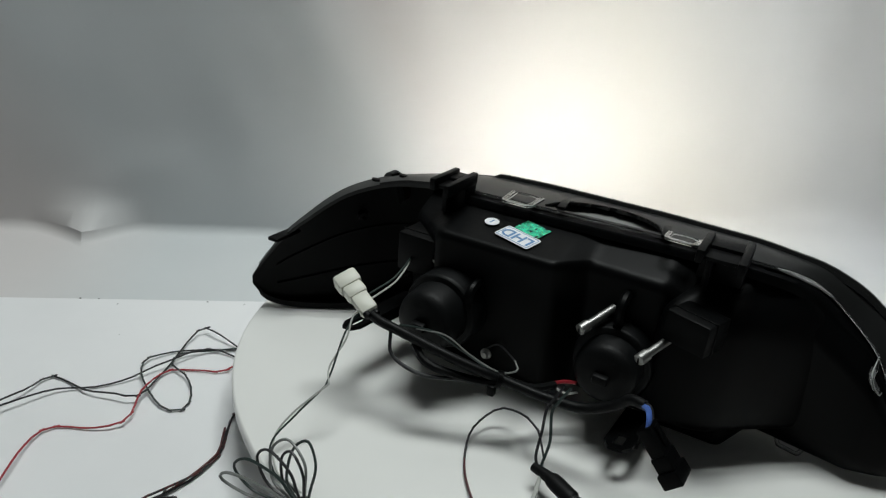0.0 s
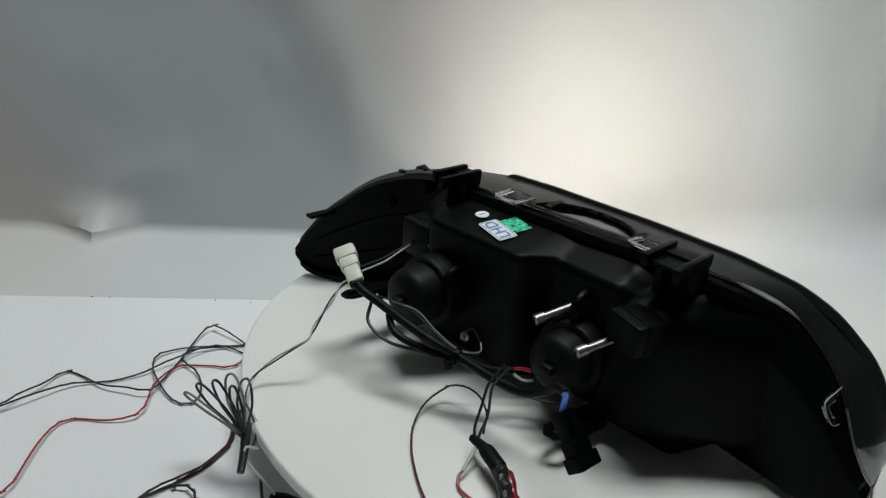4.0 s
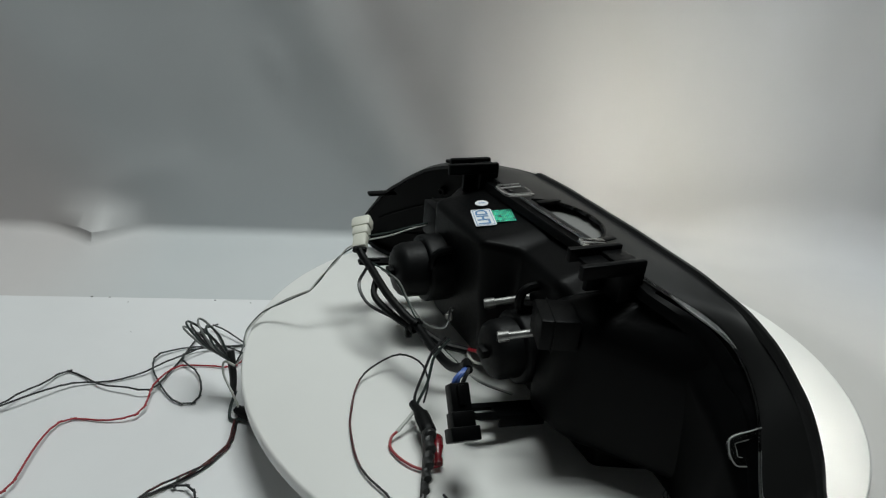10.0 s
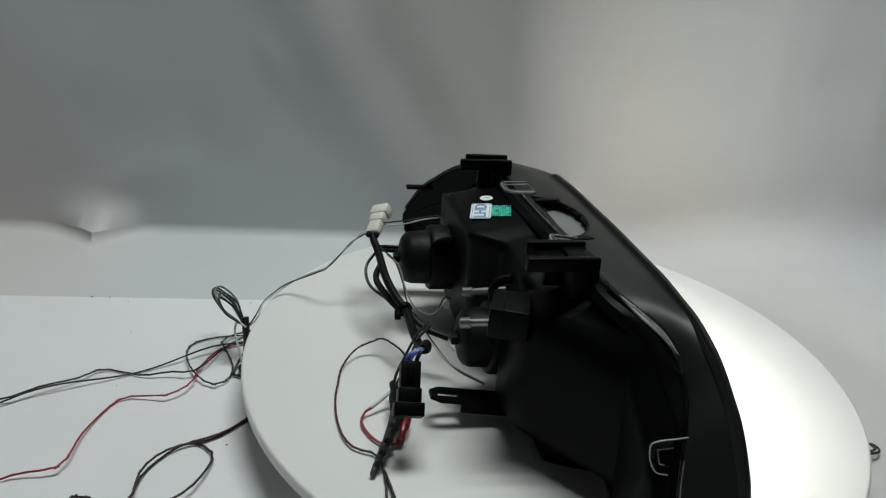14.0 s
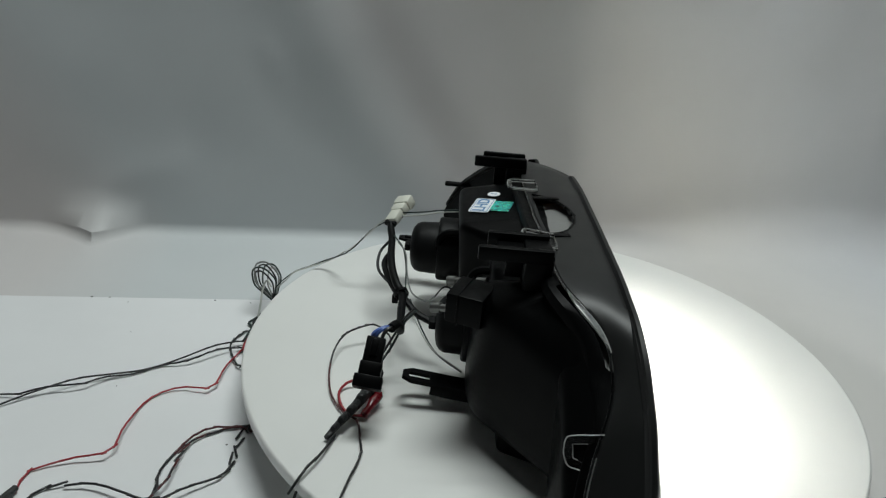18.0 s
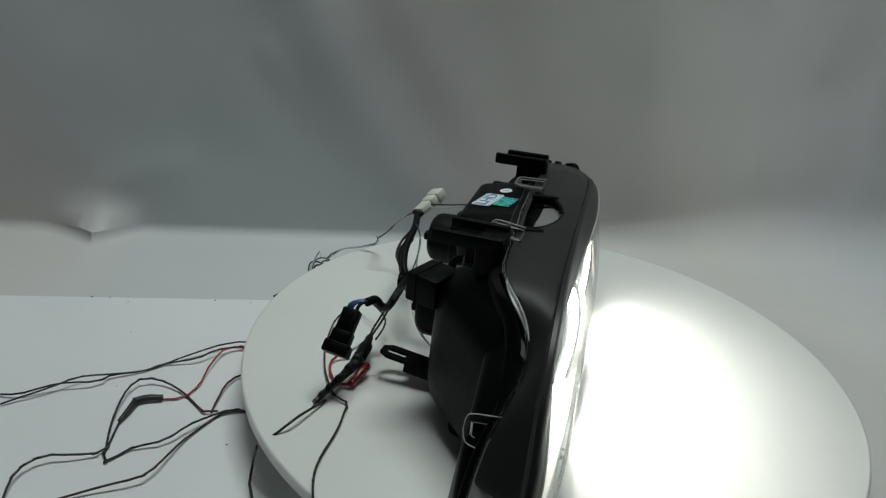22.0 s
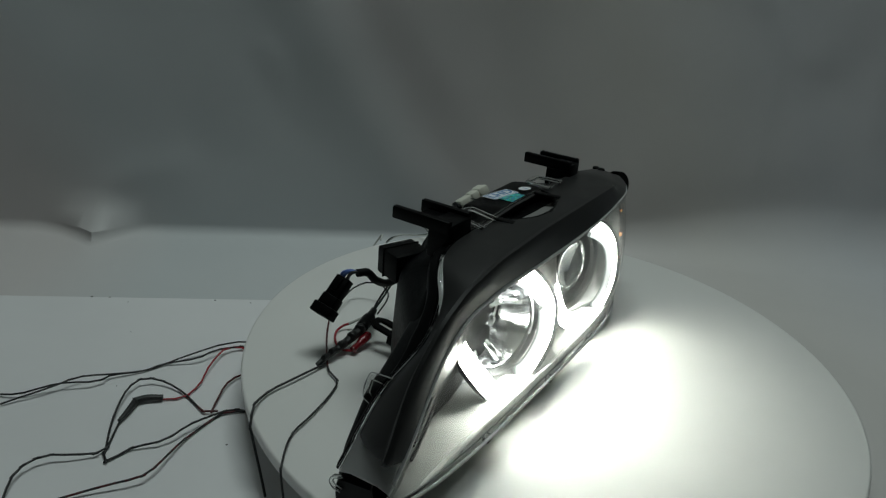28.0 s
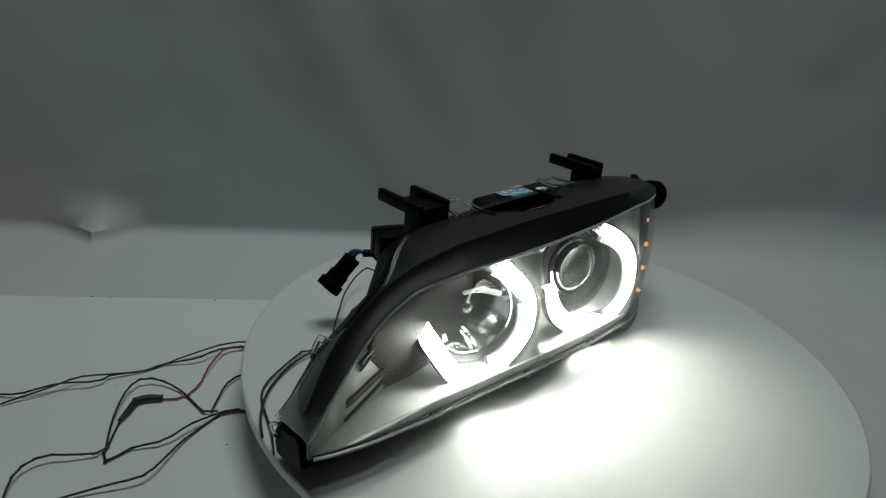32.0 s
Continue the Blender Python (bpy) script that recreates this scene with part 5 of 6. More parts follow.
FEED_A.at(20, (-0.514, -0.207), (-0.488, -0.186), (-0.470, -0.182), (-0.444, -0.164), (-0.416, -0.149), (-0.411, -0.132), (-0.388, -0.112), (-0.377, -0.096), (-0.349, -0.081), (-0.335, -0.066), (-0.313, -0.051))
FEED_A.at(21.5, (-0.512, -0.209), (-0.487, -0.188), (-0.469, -0.184), (-0.445, -0.163), (-0.417, -0.147), (-0.412, -0.131), (-0.389, -0.111), (-0.378, -0.095), (-0.350, -0.080), (-0.338, -0.061), (-0.317, -0.039))
FEED_B = Route()
FEED_B.at(12, (-0.515, -0.260), (-0.487, -0.230), (-0.469, -0.207), (-0.455, -0.184), (-0.437, -0.154), (-0.410, -0.138), (-0.388, -0.118), (-0.376, -0.098), (-0.364, -0.081), (-0.354, -0.061), (-0.338, -0.047), (-0.314, -0.049))
FEED_B.at(14, (-0.505, -0.238), (-0.485, -0.211), (-0.475, -0.200), (-0.463, -0.183), (-0.440, -0.160), (-0.415, -0.137), (-0.389, -0.111), (-0.368, -0.086), (-0.347, -0.059), (-0.320, -0.030))
FEED_B.at(17, (-0.497, -0.224), (-0.476, -0.199), (-0.462, -0.180), (-0.442, -0.158), (-0.421, -0.139), (-0.391, -0.109), (-0.365, -0.080), (-0.348, -0.057), (-0.322, -0.030))
FEED_B.at(20, (-0.494, -0.223), (-0.476, -0.199), (-0.449, -0.170), (-0.435, -0.148), (-0.414, -0.132), (-0.389, -0.111), (-0.370, -0.084), (-0.347, -0.059), (-0.321, -0.029))
FEED_B.at(21.5, (-0.494, -0.223), (-0.476, -0.199), (-0.449, -0.170), (-0.435, -0.148), (-0.414, -0.132), (-0.389, -0.111), (-0.370, -0.084), (-0.347, -0.059), (-0.320, -0.030))
LOOP = Route()
LOOP.at(12, (-0.318, -0.037), (-0.365, -0.055), (-0.383, -0.070), (-0.392, -0.085), (-0.384, -0.105), (-0.365, -0.125), (-0.338, -0.144), (-0.321, -0.146), (-0.315, -0.136), (-0.323, -0.116), (-0.340, -0.098), (-0.362, -0.087), (-0.366, -0.069), (-0.350, -0.054), (-0.320, -0.034))
LOOP.at(14, (-0.326, -0.015), (-0.358, -0.033), (-0.372, -0.050), (-0.368, -0.070), (-0.348, -0.095), (-0.324, -0.111), (-0.309, -0.111), (-0.304, -0.095), (-0.313, -0.073), (-0.331, -0.053), (-0.344, -0.040), (-0.341, -0.028), (-0.327, -0.013))
LOOP.at(17, (-0.329, -0.002), (-0.349, -0.014), (-0.359, -0.031), (-0.349, -0.056), (-0.328, -0.081), (-0.311, -0.096), (-0.297, -0.098), (-0.290, -0.090), (-0.300, -0.068), (-0.320, -0.049), (-0.340, -0.031), (-0.341, -0.017), (-0.329, -0.001))
LOOP.at(18.7, (-0.314, -0.003), (-0.321, -0.009), (-0.319, -0.020), (-0.310, -0.042), (-0.297, -0.064), (-0.286, -0.076), (-0.279, -0.080), (-0.281, -0.068), (-0.290, -0.051), (-0.302, -0.035), (-0.310, -0.027), (-0.314, -0.014), (-0.314, -0.003))
LOOP.at(20, (-0.293, 0.005), (-0.301, -0.002), (-0.299, -0.012), (-0.290, -0.034), (-0.277, -0.057), (-0.268, -0.069), (-0.260, -0.073), (-0.262, -0.061), (-0.270, -0.044), (-0.282, -0.028), (-0.290, -0.020), (-0.294, -0.007), (-0.293, 0.005))
RED = Route()
RED.at(12, (-0.428, -0.325), (-0.410, -0.304), (-0.389, -0.290), (-0.387, -0.279), (-0.394, -0.258), (-0.405, -0.228), (-0.409, -0.206), (-0.400, -0.195), (-0.369, -0.188), (-0.350, -0.172), (-0.362, -0.135), (-0.364, -0.104), (-0.358, -0.091), (-0.333, -0.082), (-0.313, -0.079), (-0.307, -0.065))
RED.at(14, (-0.424, -0.305), (-0.402, -0.276), (-0.387, -0.266), (-0.368, -0.257), (-0.367, -0.243), (-0.378, -0.214), (-0.384, -0.181), (-0.381, -0.157), (-0.360, -0.149), (-0.341, -0.144), (-0.331, -0.122), (-0.339, -0.092), (-0.342, -0.060), (-0.336, -0.044), (-0.321, -0.031))
RED.at(17, (-0.381, -0.303), (-0.384, -0.293), (-0.390, -0.272), (-0.378, -0.259), (-0.362, -0.246), (-0.344, -0.237), (-0.337, -0.229), (-0.344, -0.212), (-0.354, -0.185), (-0.358, -0.156), (-0.351, -0.135), (-0.336, -0.125), (-0.313, -0.120), (-0.316, -0.080), (-0.321, -0.031))
RED.at(18, (-0.383, -0.281), (-0.388, -0.270), (-0.389, -0.260), (-0.379, -0.251), (-0.363, -0.240), (-0.345, -0.232), (-0.340, -0.222), (-0.350, -0.196), (-0.358, -0.156), (-0.351, -0.135), (-0.336, -0.125), (-0.310, -0.119), (-0.316, -0.080), (-0.318, -0.037))
RED.at(18.5, (-0.370, -0.245), (-0.353, -0.220), (-0.336, -0.211), (-0.344, -0.178), (-0.341, -0.137), (-0.324, -0.120), (-0.304, -0.109), (-0.318, -0.066), (-0.334, -0.007))
RED.at(19, (-0.365, -0.220), (-0.349, -0.209), (-0.334, -0.190), (-0.334, -0.162), (-0.334, -0.135), (-0.330, -0.110), (-0.321, -0.095), (-0.297, -0.078))
RED.at(20, (-0.349, -0.164), (-0.341, -0.159), (-0.332, -0.153), (-0.329, -0.142), (-0.327, -0.129), (-0.334, -0.102), (-0.337, -0.088), (-0.334, -0.067), (-0.313, -0.053))
RED.at(21.5, (-0.345, -0.146), (-0.336, -0.142), (-0.329, -0.137), (-0.326, -0.125), (-0.325, -0.114), (-0.330, -0.091), (-0.331, -0.079), (-0.331, -0.053), (-0.316, -0.042))
SPLICE = Route()
SPLICE.at(12, (-0.428, -0.325), (-0.430, -0.333), (-0.426, -0.344))
SPLICE.at(14, (-0.424, -0.305), (-0.429, -0.313), (-0.422, -0.328))
SPLICE.at(17, (-0.381, -0.303), (-0.385, -0.311), (-0.380, -0.324))
SPLICE.at(18, (-0.383, -0.281), (-0.381, -0.291), (-0.376, -0.303))
SPLICE.at(18.5, (-0.370, -0.245), (-0.377, -0.261), (-0.372, -0.283))
SPLICE.at(19, (-0.365, -0.220), (-0.368, -0.233), (-0.359, -0.257))
SPLICE.at(20, (-0.349, -0.164), (-0.368, -0.178), (-0.362, -0.206))
SPLICE.at(21.5, (-0.345, -0.146), (-0.365, -0.160), (-0.361, -0.189))
TAIL = Route()
TAIL.at(12, (-0.426, -0.344), (-0.419, -0.360), (-0.427, -0.370), (-0.448, -0.385))
TAIL.at(14, (-0.422, -0.328), (-0.415, -0.344), (-0.424, -0.355), (-0.446, -0.371))
TAIL.at(17, (-0.380, -0.324), (-0.373, -0.340), (-0.380, -0.353), (-0.403, -0.369))
TAIL.at(18.5, (-0.372, -0.283), (-0.366, -0.301), (-0.382, -0.317), (-0.408, -0.338))
TAIL.at(19, (-0.359, -0.257), (-0.349, -0.281), (-0.366, -0.298), (-0.387, -0.321))
TAIL.at(20, (-0.362, -0.206), (-0.359, -0.222), (-0.352, -0.238), (-0.367, -0.253), (-0.388, -0.265), (-0.392, -0.287), (-0.390, -0.318))
TAIL.at(21.5, (-0.361, -0.189), (-0.356, -0.203), (-0.349, -0.225), (-0.365, -0.238), (-0.386, -0.249), (-0.393, -0.269), (-0.383, -0.293), (-0.368, -0.317))
ARCH = Route()
ARCH.at(12, (-0.369, -0.356), (-0.353, -0.327), (-0.355, -0.294), (-0.328, -0.285), (-0.298, -0.280), (-0.288, -0.262), (-0.283, -0.251), (-0.273, -0.239), (-0.261, -0.215), (-0.255, -0.187), (-0.260, -0.171), (-0.268, -0.149), (-0.270, -0.134))
ARCH.at(14, (-0.356, -0.338), (-0.343, -0.308), (-0.339, -0.283), (-0.325, -0.276), (-0.298, -0.280), (-0.294, -0.264), (-0.302, -0.240), (-0.300, -0.216), (-0.291, -0.197), (-0.278, -0.187), (-0.265, -0.170), (-0.257, -0.146))
ARCH.at(17, (-0.358, -0.312), (-0.358, -0.295), (-0.356, -0.284), (-0.341, -0.270), (-0.322, -0.267), (-0.306, -0.269), (-0.278, -0.270), (-0.292, -0.237), (-0.294, -0.211), (-0.289, -0.185), (-0.276, -0.173), (-0.264, -0.171), (-0.247, -0.158))
ARCH.at(18.5, (-0.370, -0.293), (-0.372, -0.280), (-0.366, -0.264), (-0.353, -0.254), (-0.331, -0.249), (-0.305, -0.250), (-0.278, -0.247), (-0.288, -0.229), (-0.292, -0.208), (-0.290, -0.181), (-0.276, -0.157), (-0.257, -0.144))
ARCH.at(19, (-0.357, -0.277), (-0.365, -0.253), (-0.366, -0.225), (-0.353, -0.215), (-0.329, -0.209), (-0.302, -0.209), (-0.281, -0.209), (-0.290, -0.193), (-0.296, -0.166), (-0.294, -0.136), (-0.281, -0.111))
ARCH.at(20, (-0.352, -0.238), (-0.359, -0.217), (-0.375, -0.180), (-0.381, -0.153), (-0.368, -0.142), (-0.345, -0.139), (-0.317, -0.150), (-0.295, -0.158), (-0.297, -0.138), (-0.300, -0.108), (-0.296, -0.086))
ARCH.at(21.5, (-0.348, -0.224), (-0.366, -0.192), (-0.379, -0.155), (-0.379, -0.132), (-0.361, -0.125), (-0.332, -0.132), (-0.295, -0.153), (-0.295, -0.137), (-0.300, -0.108), (-0.296, -0.086))
LEAD_A = Route()
LEAD_A.at(12, (-0.317, -0.316), (-0.297, -0.293), (-0.255, -0.272), (-0.244, -0.254), (-0.252, -0.245), (-0.264, -0.240), (-0.274, -0.244), (-0.260, -0.216), (-0.255, -0.189), (-0.260, -0.168), (-0.269, -0.135))
LEAD_A.at(14, (-0.309, -0.308), (-0.289, -0.291), (-0.260, -0.255), (-0.254, -0.236), (-0.256, -0.213), (-0.260, -0.202), (-0.271, -0.194), (-0.282, -0.193), (-0.276, -0.185), (-0.265, -0.170), (-0.257, -0.146))
LEAD_A.at(17, (-0.312, -0.304), (-0.291, -0.289), (-0.261, -0.256), (-0.246, -0.240), (-0.239, -0.218), (-0.235, -0.199), (-0.242, -0.185), (-0.256, -0.173), (-0.265, -0.171), (-0.247, -0.158))
LEAD_A.at(18.5, (-0.364, -0.294), (-0.329, -0.289), (-0.294, -0.272), (-0.275, -0.250), (-0.256, -0.232), (-0.243, -0.211), (-0.239, -0.187), (-0.244, -0.169), (-0.260, -0.154), (-0.252, -0.143))
LEAD_A.at(19, (-0.356, -0.278), (-0.339, -0.283), (-0.331, -0.262), (-0.315, -0.244), (-0.295, -0.227), (-0.281, -0.209), (-0.269, -0.193), (-0.242, -0.173))
LEAD_A.at(20, (-0.351, -0.239), (-0.340, -0.246), (-0.331, -0.225), (-0.307, -0.206), (-0.298, -0.186), (-0.288, -0.158), (-0.279, -0.145), (-0.265, -0.137))
LEAD_A.at(21.5, (-0.348, -0.226), (-0.339, -0.233), (-0.330, -0.214), (-0.308, -0.200), (-0.297, -0.176), (-0.285, -0.152), (-0.278, -0.142), (-0.266, -0.135))
LEAD_B = Route()
LEAD_B.at(12, (-0.310, -0.329), (-0.301, -0.300), (-0.288, -0.269), (-0.281, -0.252), (-0.272, -0.239), (-0.260, -0.216), (-0.254, -0.188), (-0.258, -0.170), (-0.266, -0.148), (-0.269, -0.133))
LEAD_B.at(14, (-0.310, -0.324), (-0.297, -0.299), (-0.292, -0.269), (-0.302, -0.241), (-0.301, -0.217), (-0.291, -0.198), (-0.279, -0.189), (-0.266, -0.172), (-0.256, -0.148))
LEAD_B.at(17, (-0.295, -0.324), (-0.286, -0.301), (-0.278, -0.273), (-0.293, -0.238), (-0.294, -0.213), (-0.289, -0.187), (-0.277, -0.175), (-0.265, -0.173), (-0.247, -0.160))
LEAD_B.at(18.5, (-0.313, -0.314), (-0.301, -0.289), (-0.284, -0.272), (-0.276, -0.249), (-0.273, -0.241), (-0.279, -0.212), (-0.275, -0.184), (-0.253, -0.152))
LEAD_B.at(19, (-0.316, -0.299), (-0.306, -0.276), (-0.291, -0.262), (-0.285, -0.234), (-0.279, -0.210), (-0.268, -0.185), (-0.244, -0.169))
LEAD_B.at(20, (-0.362, -0.302), (-0.349, -0.282), (-0.323, -0.264), (-0.297, -0.246), (-0.292, -0.223), (-0.293, -0.193), (-0.288, -0.159), (-0.278, -0.146), (-0.264, -0.139))
LEAD_B.at(21.5, (-0.363, -0.301), (-0.349, -0.282), (-0.323, -0.263), (-0.298, -0.245), (-0.294, -0.226), (-0.294, -0.191), (-0.285, -0.153), (-0.277, -0.144), (-0.265, -0.137))
DISC_A = Route()
DISC_A.at(0, (0.079, -0.243, 0.003), (0.107, -0.253, 0.003), (0.137, -0.268, -0.006), (0.157, -0.276, -0.047), (0.198, -0.275, -0.047))
DISC_A.at(3, (0.034, -0.251, 0.003), (0.060, -0.265, 0.003), (0.087, -0.285, 0.003), (0.106, -0.296, -0.047), (0.147, -0.301, -0.047))
DISC_A.at(8, (-0.028, -0.243, 0.003), (-0.005, -0.263, 0.003), (0.017, -0.287, 0.003), (0.033, -0.302, -0.019), (0.072, -0.315, -0.047))
DISC_A.at(11, (-0.063, -0.236, 0.003), (-0.043, -0.259, 0.003), (-0.025, -0.286, 0.003), (-0.010, -0.303, -0.016), (0.027, -0.321, -0.047))
DISC_A.at(13, (-0.087, -0.232, 0.003), (-0.071, -0.257, 0.003), (-0.056, -0.287, 0.003), (-0.045, -0.306, -0.040), (-0.012, -0.330, -0.047))
DISC_A.at(17, (-0.137, -0.211, 0.003), (-0.129, -0.239, 0.003), (-0.125, -0.272, -0.000), (-0.120, -0.294, -0.047), (-0.095, -0.327, -0.047))
DISC_A.at(19, (-0.161, -0.192, 0.003), (-0.181, -0.240, 0.003), (-0.196, -0.233, -0.047), (-0.187, -0.258, -0.047))
DISC_A.at(22, (-0.175, -0.162, 0.003), (-0.192, -0.208, 0.003), (-0.220, -0.209, -0.046), (-0.206, -0.236, -0.047), (-0.189, -0.259, -0.047))
DISC_A.at(24, (-0.184, -0.144, 0.003), (-0.191, -0.188, 0.003), (-0.202, -0.226, -0.007), (-0.198, -0.233, -0.047), (-0.179, -0.256, -0.047))
DISC_A.at(28, (-0.195, -0.109, 0.003), (-0.212, -0.142, 0.003), (-0.226, -0.170, 0.003), (-0.222, -0.202, 0.003), (-0.196, -0.233, -0.047), (-0.179, -0.256, -0.047))
DISC_A.at(30, (-0.198, -0.086, 0.003), (-0.224, -0.116, 0.003), (-0.233, -0.165, 0.003), (-0.229, -0.193, 0.003), (-0.201, -0.227, -0.013), (-0.187, -0.241, -0.047))
DISC_A.at(32, (-0.197, -0.065, 0.003), (-0.222, -0.115, 0.003), (-0.226, -0.161, 0.003), (-0.212, -0.206, 0.003), (-0.188, -0.238, -0.008), (-0.173, -0.249, -0.035))
# in the headlight's axes: from the clip boot round a wide loop, then off the platter's edge
RING = Route()
RING.at(1, (0.064, -0.167, 0.018), (0.058, -0.159, 0.022), (0.051, -0.148, 0.022), (0.043, -0.142, 0.022), (0.033, -0.137, 0.022), (0.015, -0.134, 0.018), (0.006, -0.142, 0.013), (0.002, -0.161, 0.009), (0.006, -0.179, 0.004), (0.018, -0.202, 0.003), (0.034, -0.221, 0.003), (0.050, -0.234, 0.003))
RING.at(5.5, (0.070, -0.168, 0.018), (0.062, -0.157, 0.022), (0.050, -0.148, 0.022), (0.035, -0.141, 0.022), (0.020, -0.142, 0.022), (0.005, -0.145, 0.018), (-0.000, -0.154, 0.013), (0.002, -0.174, 0.008), (0.012, -0.191, 0.004), (0.028, -0.205, 0.003), (0.044, -0.217, 0.003), (0.064, -0.227, 0.003), (0.085, -0.234, 0.003), (0.098, -0.236, 0.003))
RING.at(9, (0.074, -0.162, 0.018), (0.062, -0.154, 0.022), (0.045, -0.147, 0.022), (0.030, -0.145, 0.022), (0.016, -0.149, 0.022), (0.003, -0.156, 0.018), (-0.003, -0.164, 0.013), (0.003, -0.183, 0.009), (0.012, -0.197, 0.004), (0.036, -0.210, 0.003), (0.063, -0.222, 0.003), (0.093, -0.228, 0.003), (0.115, -0.229, 0.003), (0.130, -0.226, 0.003), (0.144, -0.221, 0.003))
RING.at(12, (0.076, -0.161, 0.018), (0.062, -0.153, 0.022), (0.045, -0.150, 0.022), (0.027, -0.151, 0.022), (0.014, -0.158, 0.022), (0.002, -0.166, 0.018), (0.003, -0.180, 0.013), (0.012, -0.198, 0.009), (0.030, -0.210, 0.004), (0.057, -0.219, 0.003), (0.086, -0.225, 0.003), (0.114, -0.225, 0.003), (0.131, -0.223, 0.003), (0.149, -0.215, 0.003), (0.157, -0.211, 0.003), (0.172, -0.213, 0.003))
RING.at(14.5, (0.065, -0.151, 0.018), (0.057, -0.148, 0.022), (0.040, -0.151, 0.022), (0.029, -0.157, 0.022), (0.018, -0.167, 0.022), (0.008, -0.174, 0.018), (0.009, -0.185, 0.013), (0.021, -0.199, 0.009), (0.042, -0.208, 0.004), (0.075, -0.212, 0.003), (0.107, -0.210, 0.003), (0.132, -0.203, 0.003), (0.146, -0.196, 0.003), (0.153, -0.185, 0.003), (0.157, -0.176, 0.003), (0.172, -0.174, 0.003), (0.190, -0.174, 0.003), (0.202, -0.175, 0.003))
RING.at(17, (0.055, -0.152, 0.018), (0.042, -0.153, 0.022), (0.032, -0.159, 0.022), (0.023, -0.167, 0.022), (0.019, -0.178, 0.022), (0.023, -0.189, 0.018), (0.043, -0.203, 0.013), (0.065, -0.207, 0.009), (0.089, -0.205, 0.004), (0.120, -0.198, 0.003), (0.138, -0.188, 0.003), (0.148, -0.178, 0.003), (0.154, -0.164, 0.003), (0.174, -0.161, 0.003), (0.198, -0.162, 0.003), (0.222, -0.167, 0.003))
RING.at(20, (0.083, -0.156, 0.018), (0.065, -0.154, 0.022), (0.047, -0.158, 0.022), (0.033, -0.168, 0.022), (0.022, -0.179, 0.022), (0.013, -0.190, 0.018), (0.018, -0.201, 0.013), (0.039, -0.210, 0.009), (0.060, -0.212, 0.004), (0.093, -0.205, 0.003), (0.126, -0.193, 0.003), (0.141, -0.184, 0.003), (0.151, -0.176, 0.003), (0.158, -0.163, 0.003), (0.178, -0.160, 0.003), (0.209, -0.159, 0.003), (0.234, -0.159, 0.003), (0.257, -0.155, 0.003))
RING.at(23, (0.083, -0.152, 0.018), (0.066, -0.151, 0.022), (0.050, -0.157, 0.022), (0.038, -0.167, 0.022), (0.028, -0.181, 0.022), (0.021, -0.194, 0.018), (0.026, -0.205, 0.013), (0.048, -0.211, 0.009), (0.073, -0.207, 0.004), (0.102, -0.197, 0.003), (0.128, -0.183, 0.003), (0.150, -0.167, 0.003), (0.164, -0.156, 0.003), (0.168, -0.141, 0.003), (0.181, -0.137, 0.003), (0.208, -0.132, 0.003), (0.237, -0.131, 0.003), (0.259, -0.127, 0.003), (0.283, -0.114, 0.001))
RING.at(25.5, (0.084, -0.152, 0.018), (0.062, -0.154, 0.022), (0.049, -0.161, 0.022), (0.039, -0.171, 0.022), (0.029, -0.188, 0.022), (0.024, -0.202, 0.018), (0.030, -0.212, 0.013), (0.053, -0.215, 0.009), (0.079, -0.209, 0.004), (0.108, -0.195, 0.003), (0.133, -0.177, 0.003), (0.159, -0.156, 0.003), (0.170, -0.144, 0.003), (0.174, -0.131, 0.003), (0.186, -0.128, 0.003), (0.209, -0.121, 0.003), (0.234, -0.120, 0.003), (0.256, -0.118, 0.003), (0.275, -0.108, 0.003), (0.289, -0.099, -0.009))
RING.at(28, (0.085, -0.151, 0.018), (0.060, -0.158, 0.022), (0.045, -0.170, 0.022), (0.038, -0.186, 0.022), (0.042, -0.197, 0.022), (0.044, -0.206, 0.018), (0.059, -0.211, 0.013), (0.098, -0.200, 0.009), (0.113, -0.193, 0.004), (0.138, -0.173, 0.003), (0.167, -0.146, 0.003), (0.178, -0.133, 0.003), (0.183, -0.119, 0.003), (0.196, -0.112, 0.003), (0.213, -0.107, 0.003), (0.238, -0.102, 0.003), (0.258, -0.099, 0.003), (0.274, -0.091, 0.003), (0.289, -0.080, 0.003), (0.296, -0.074, -0.004), (0.297, -0.071, -0.020))
RING.at(32, (0.095, -0.171, 0.018), (0.078, -0.180, 0.022), (0.066, -0.198, 0.022), (0.068, -0.212, 0.022), (0.084, -0.206, 0.022), (0.093, -0.204, 0.018), (0.116, -0.189, 0.013), (0.134, -0.172, 0.009), (0.154, -0.152, 0.004), (0.171, -0.132, 0.003), (0.185, -0.115, 0.003), (0.199, -0.103, 0.003), (0.199, -0.118, 0.003), (0.204, -0.130, 0.003), (0.235, -0.118, 0.003), (0.260, -0.104, 0.003), (0.273, -0.088, 0.003), (0.281, -0.066, 0.003), (0.288, -0.045, 0.003), (0.305, -0.009, 0.000), (0.305, -0.003, -0.023))


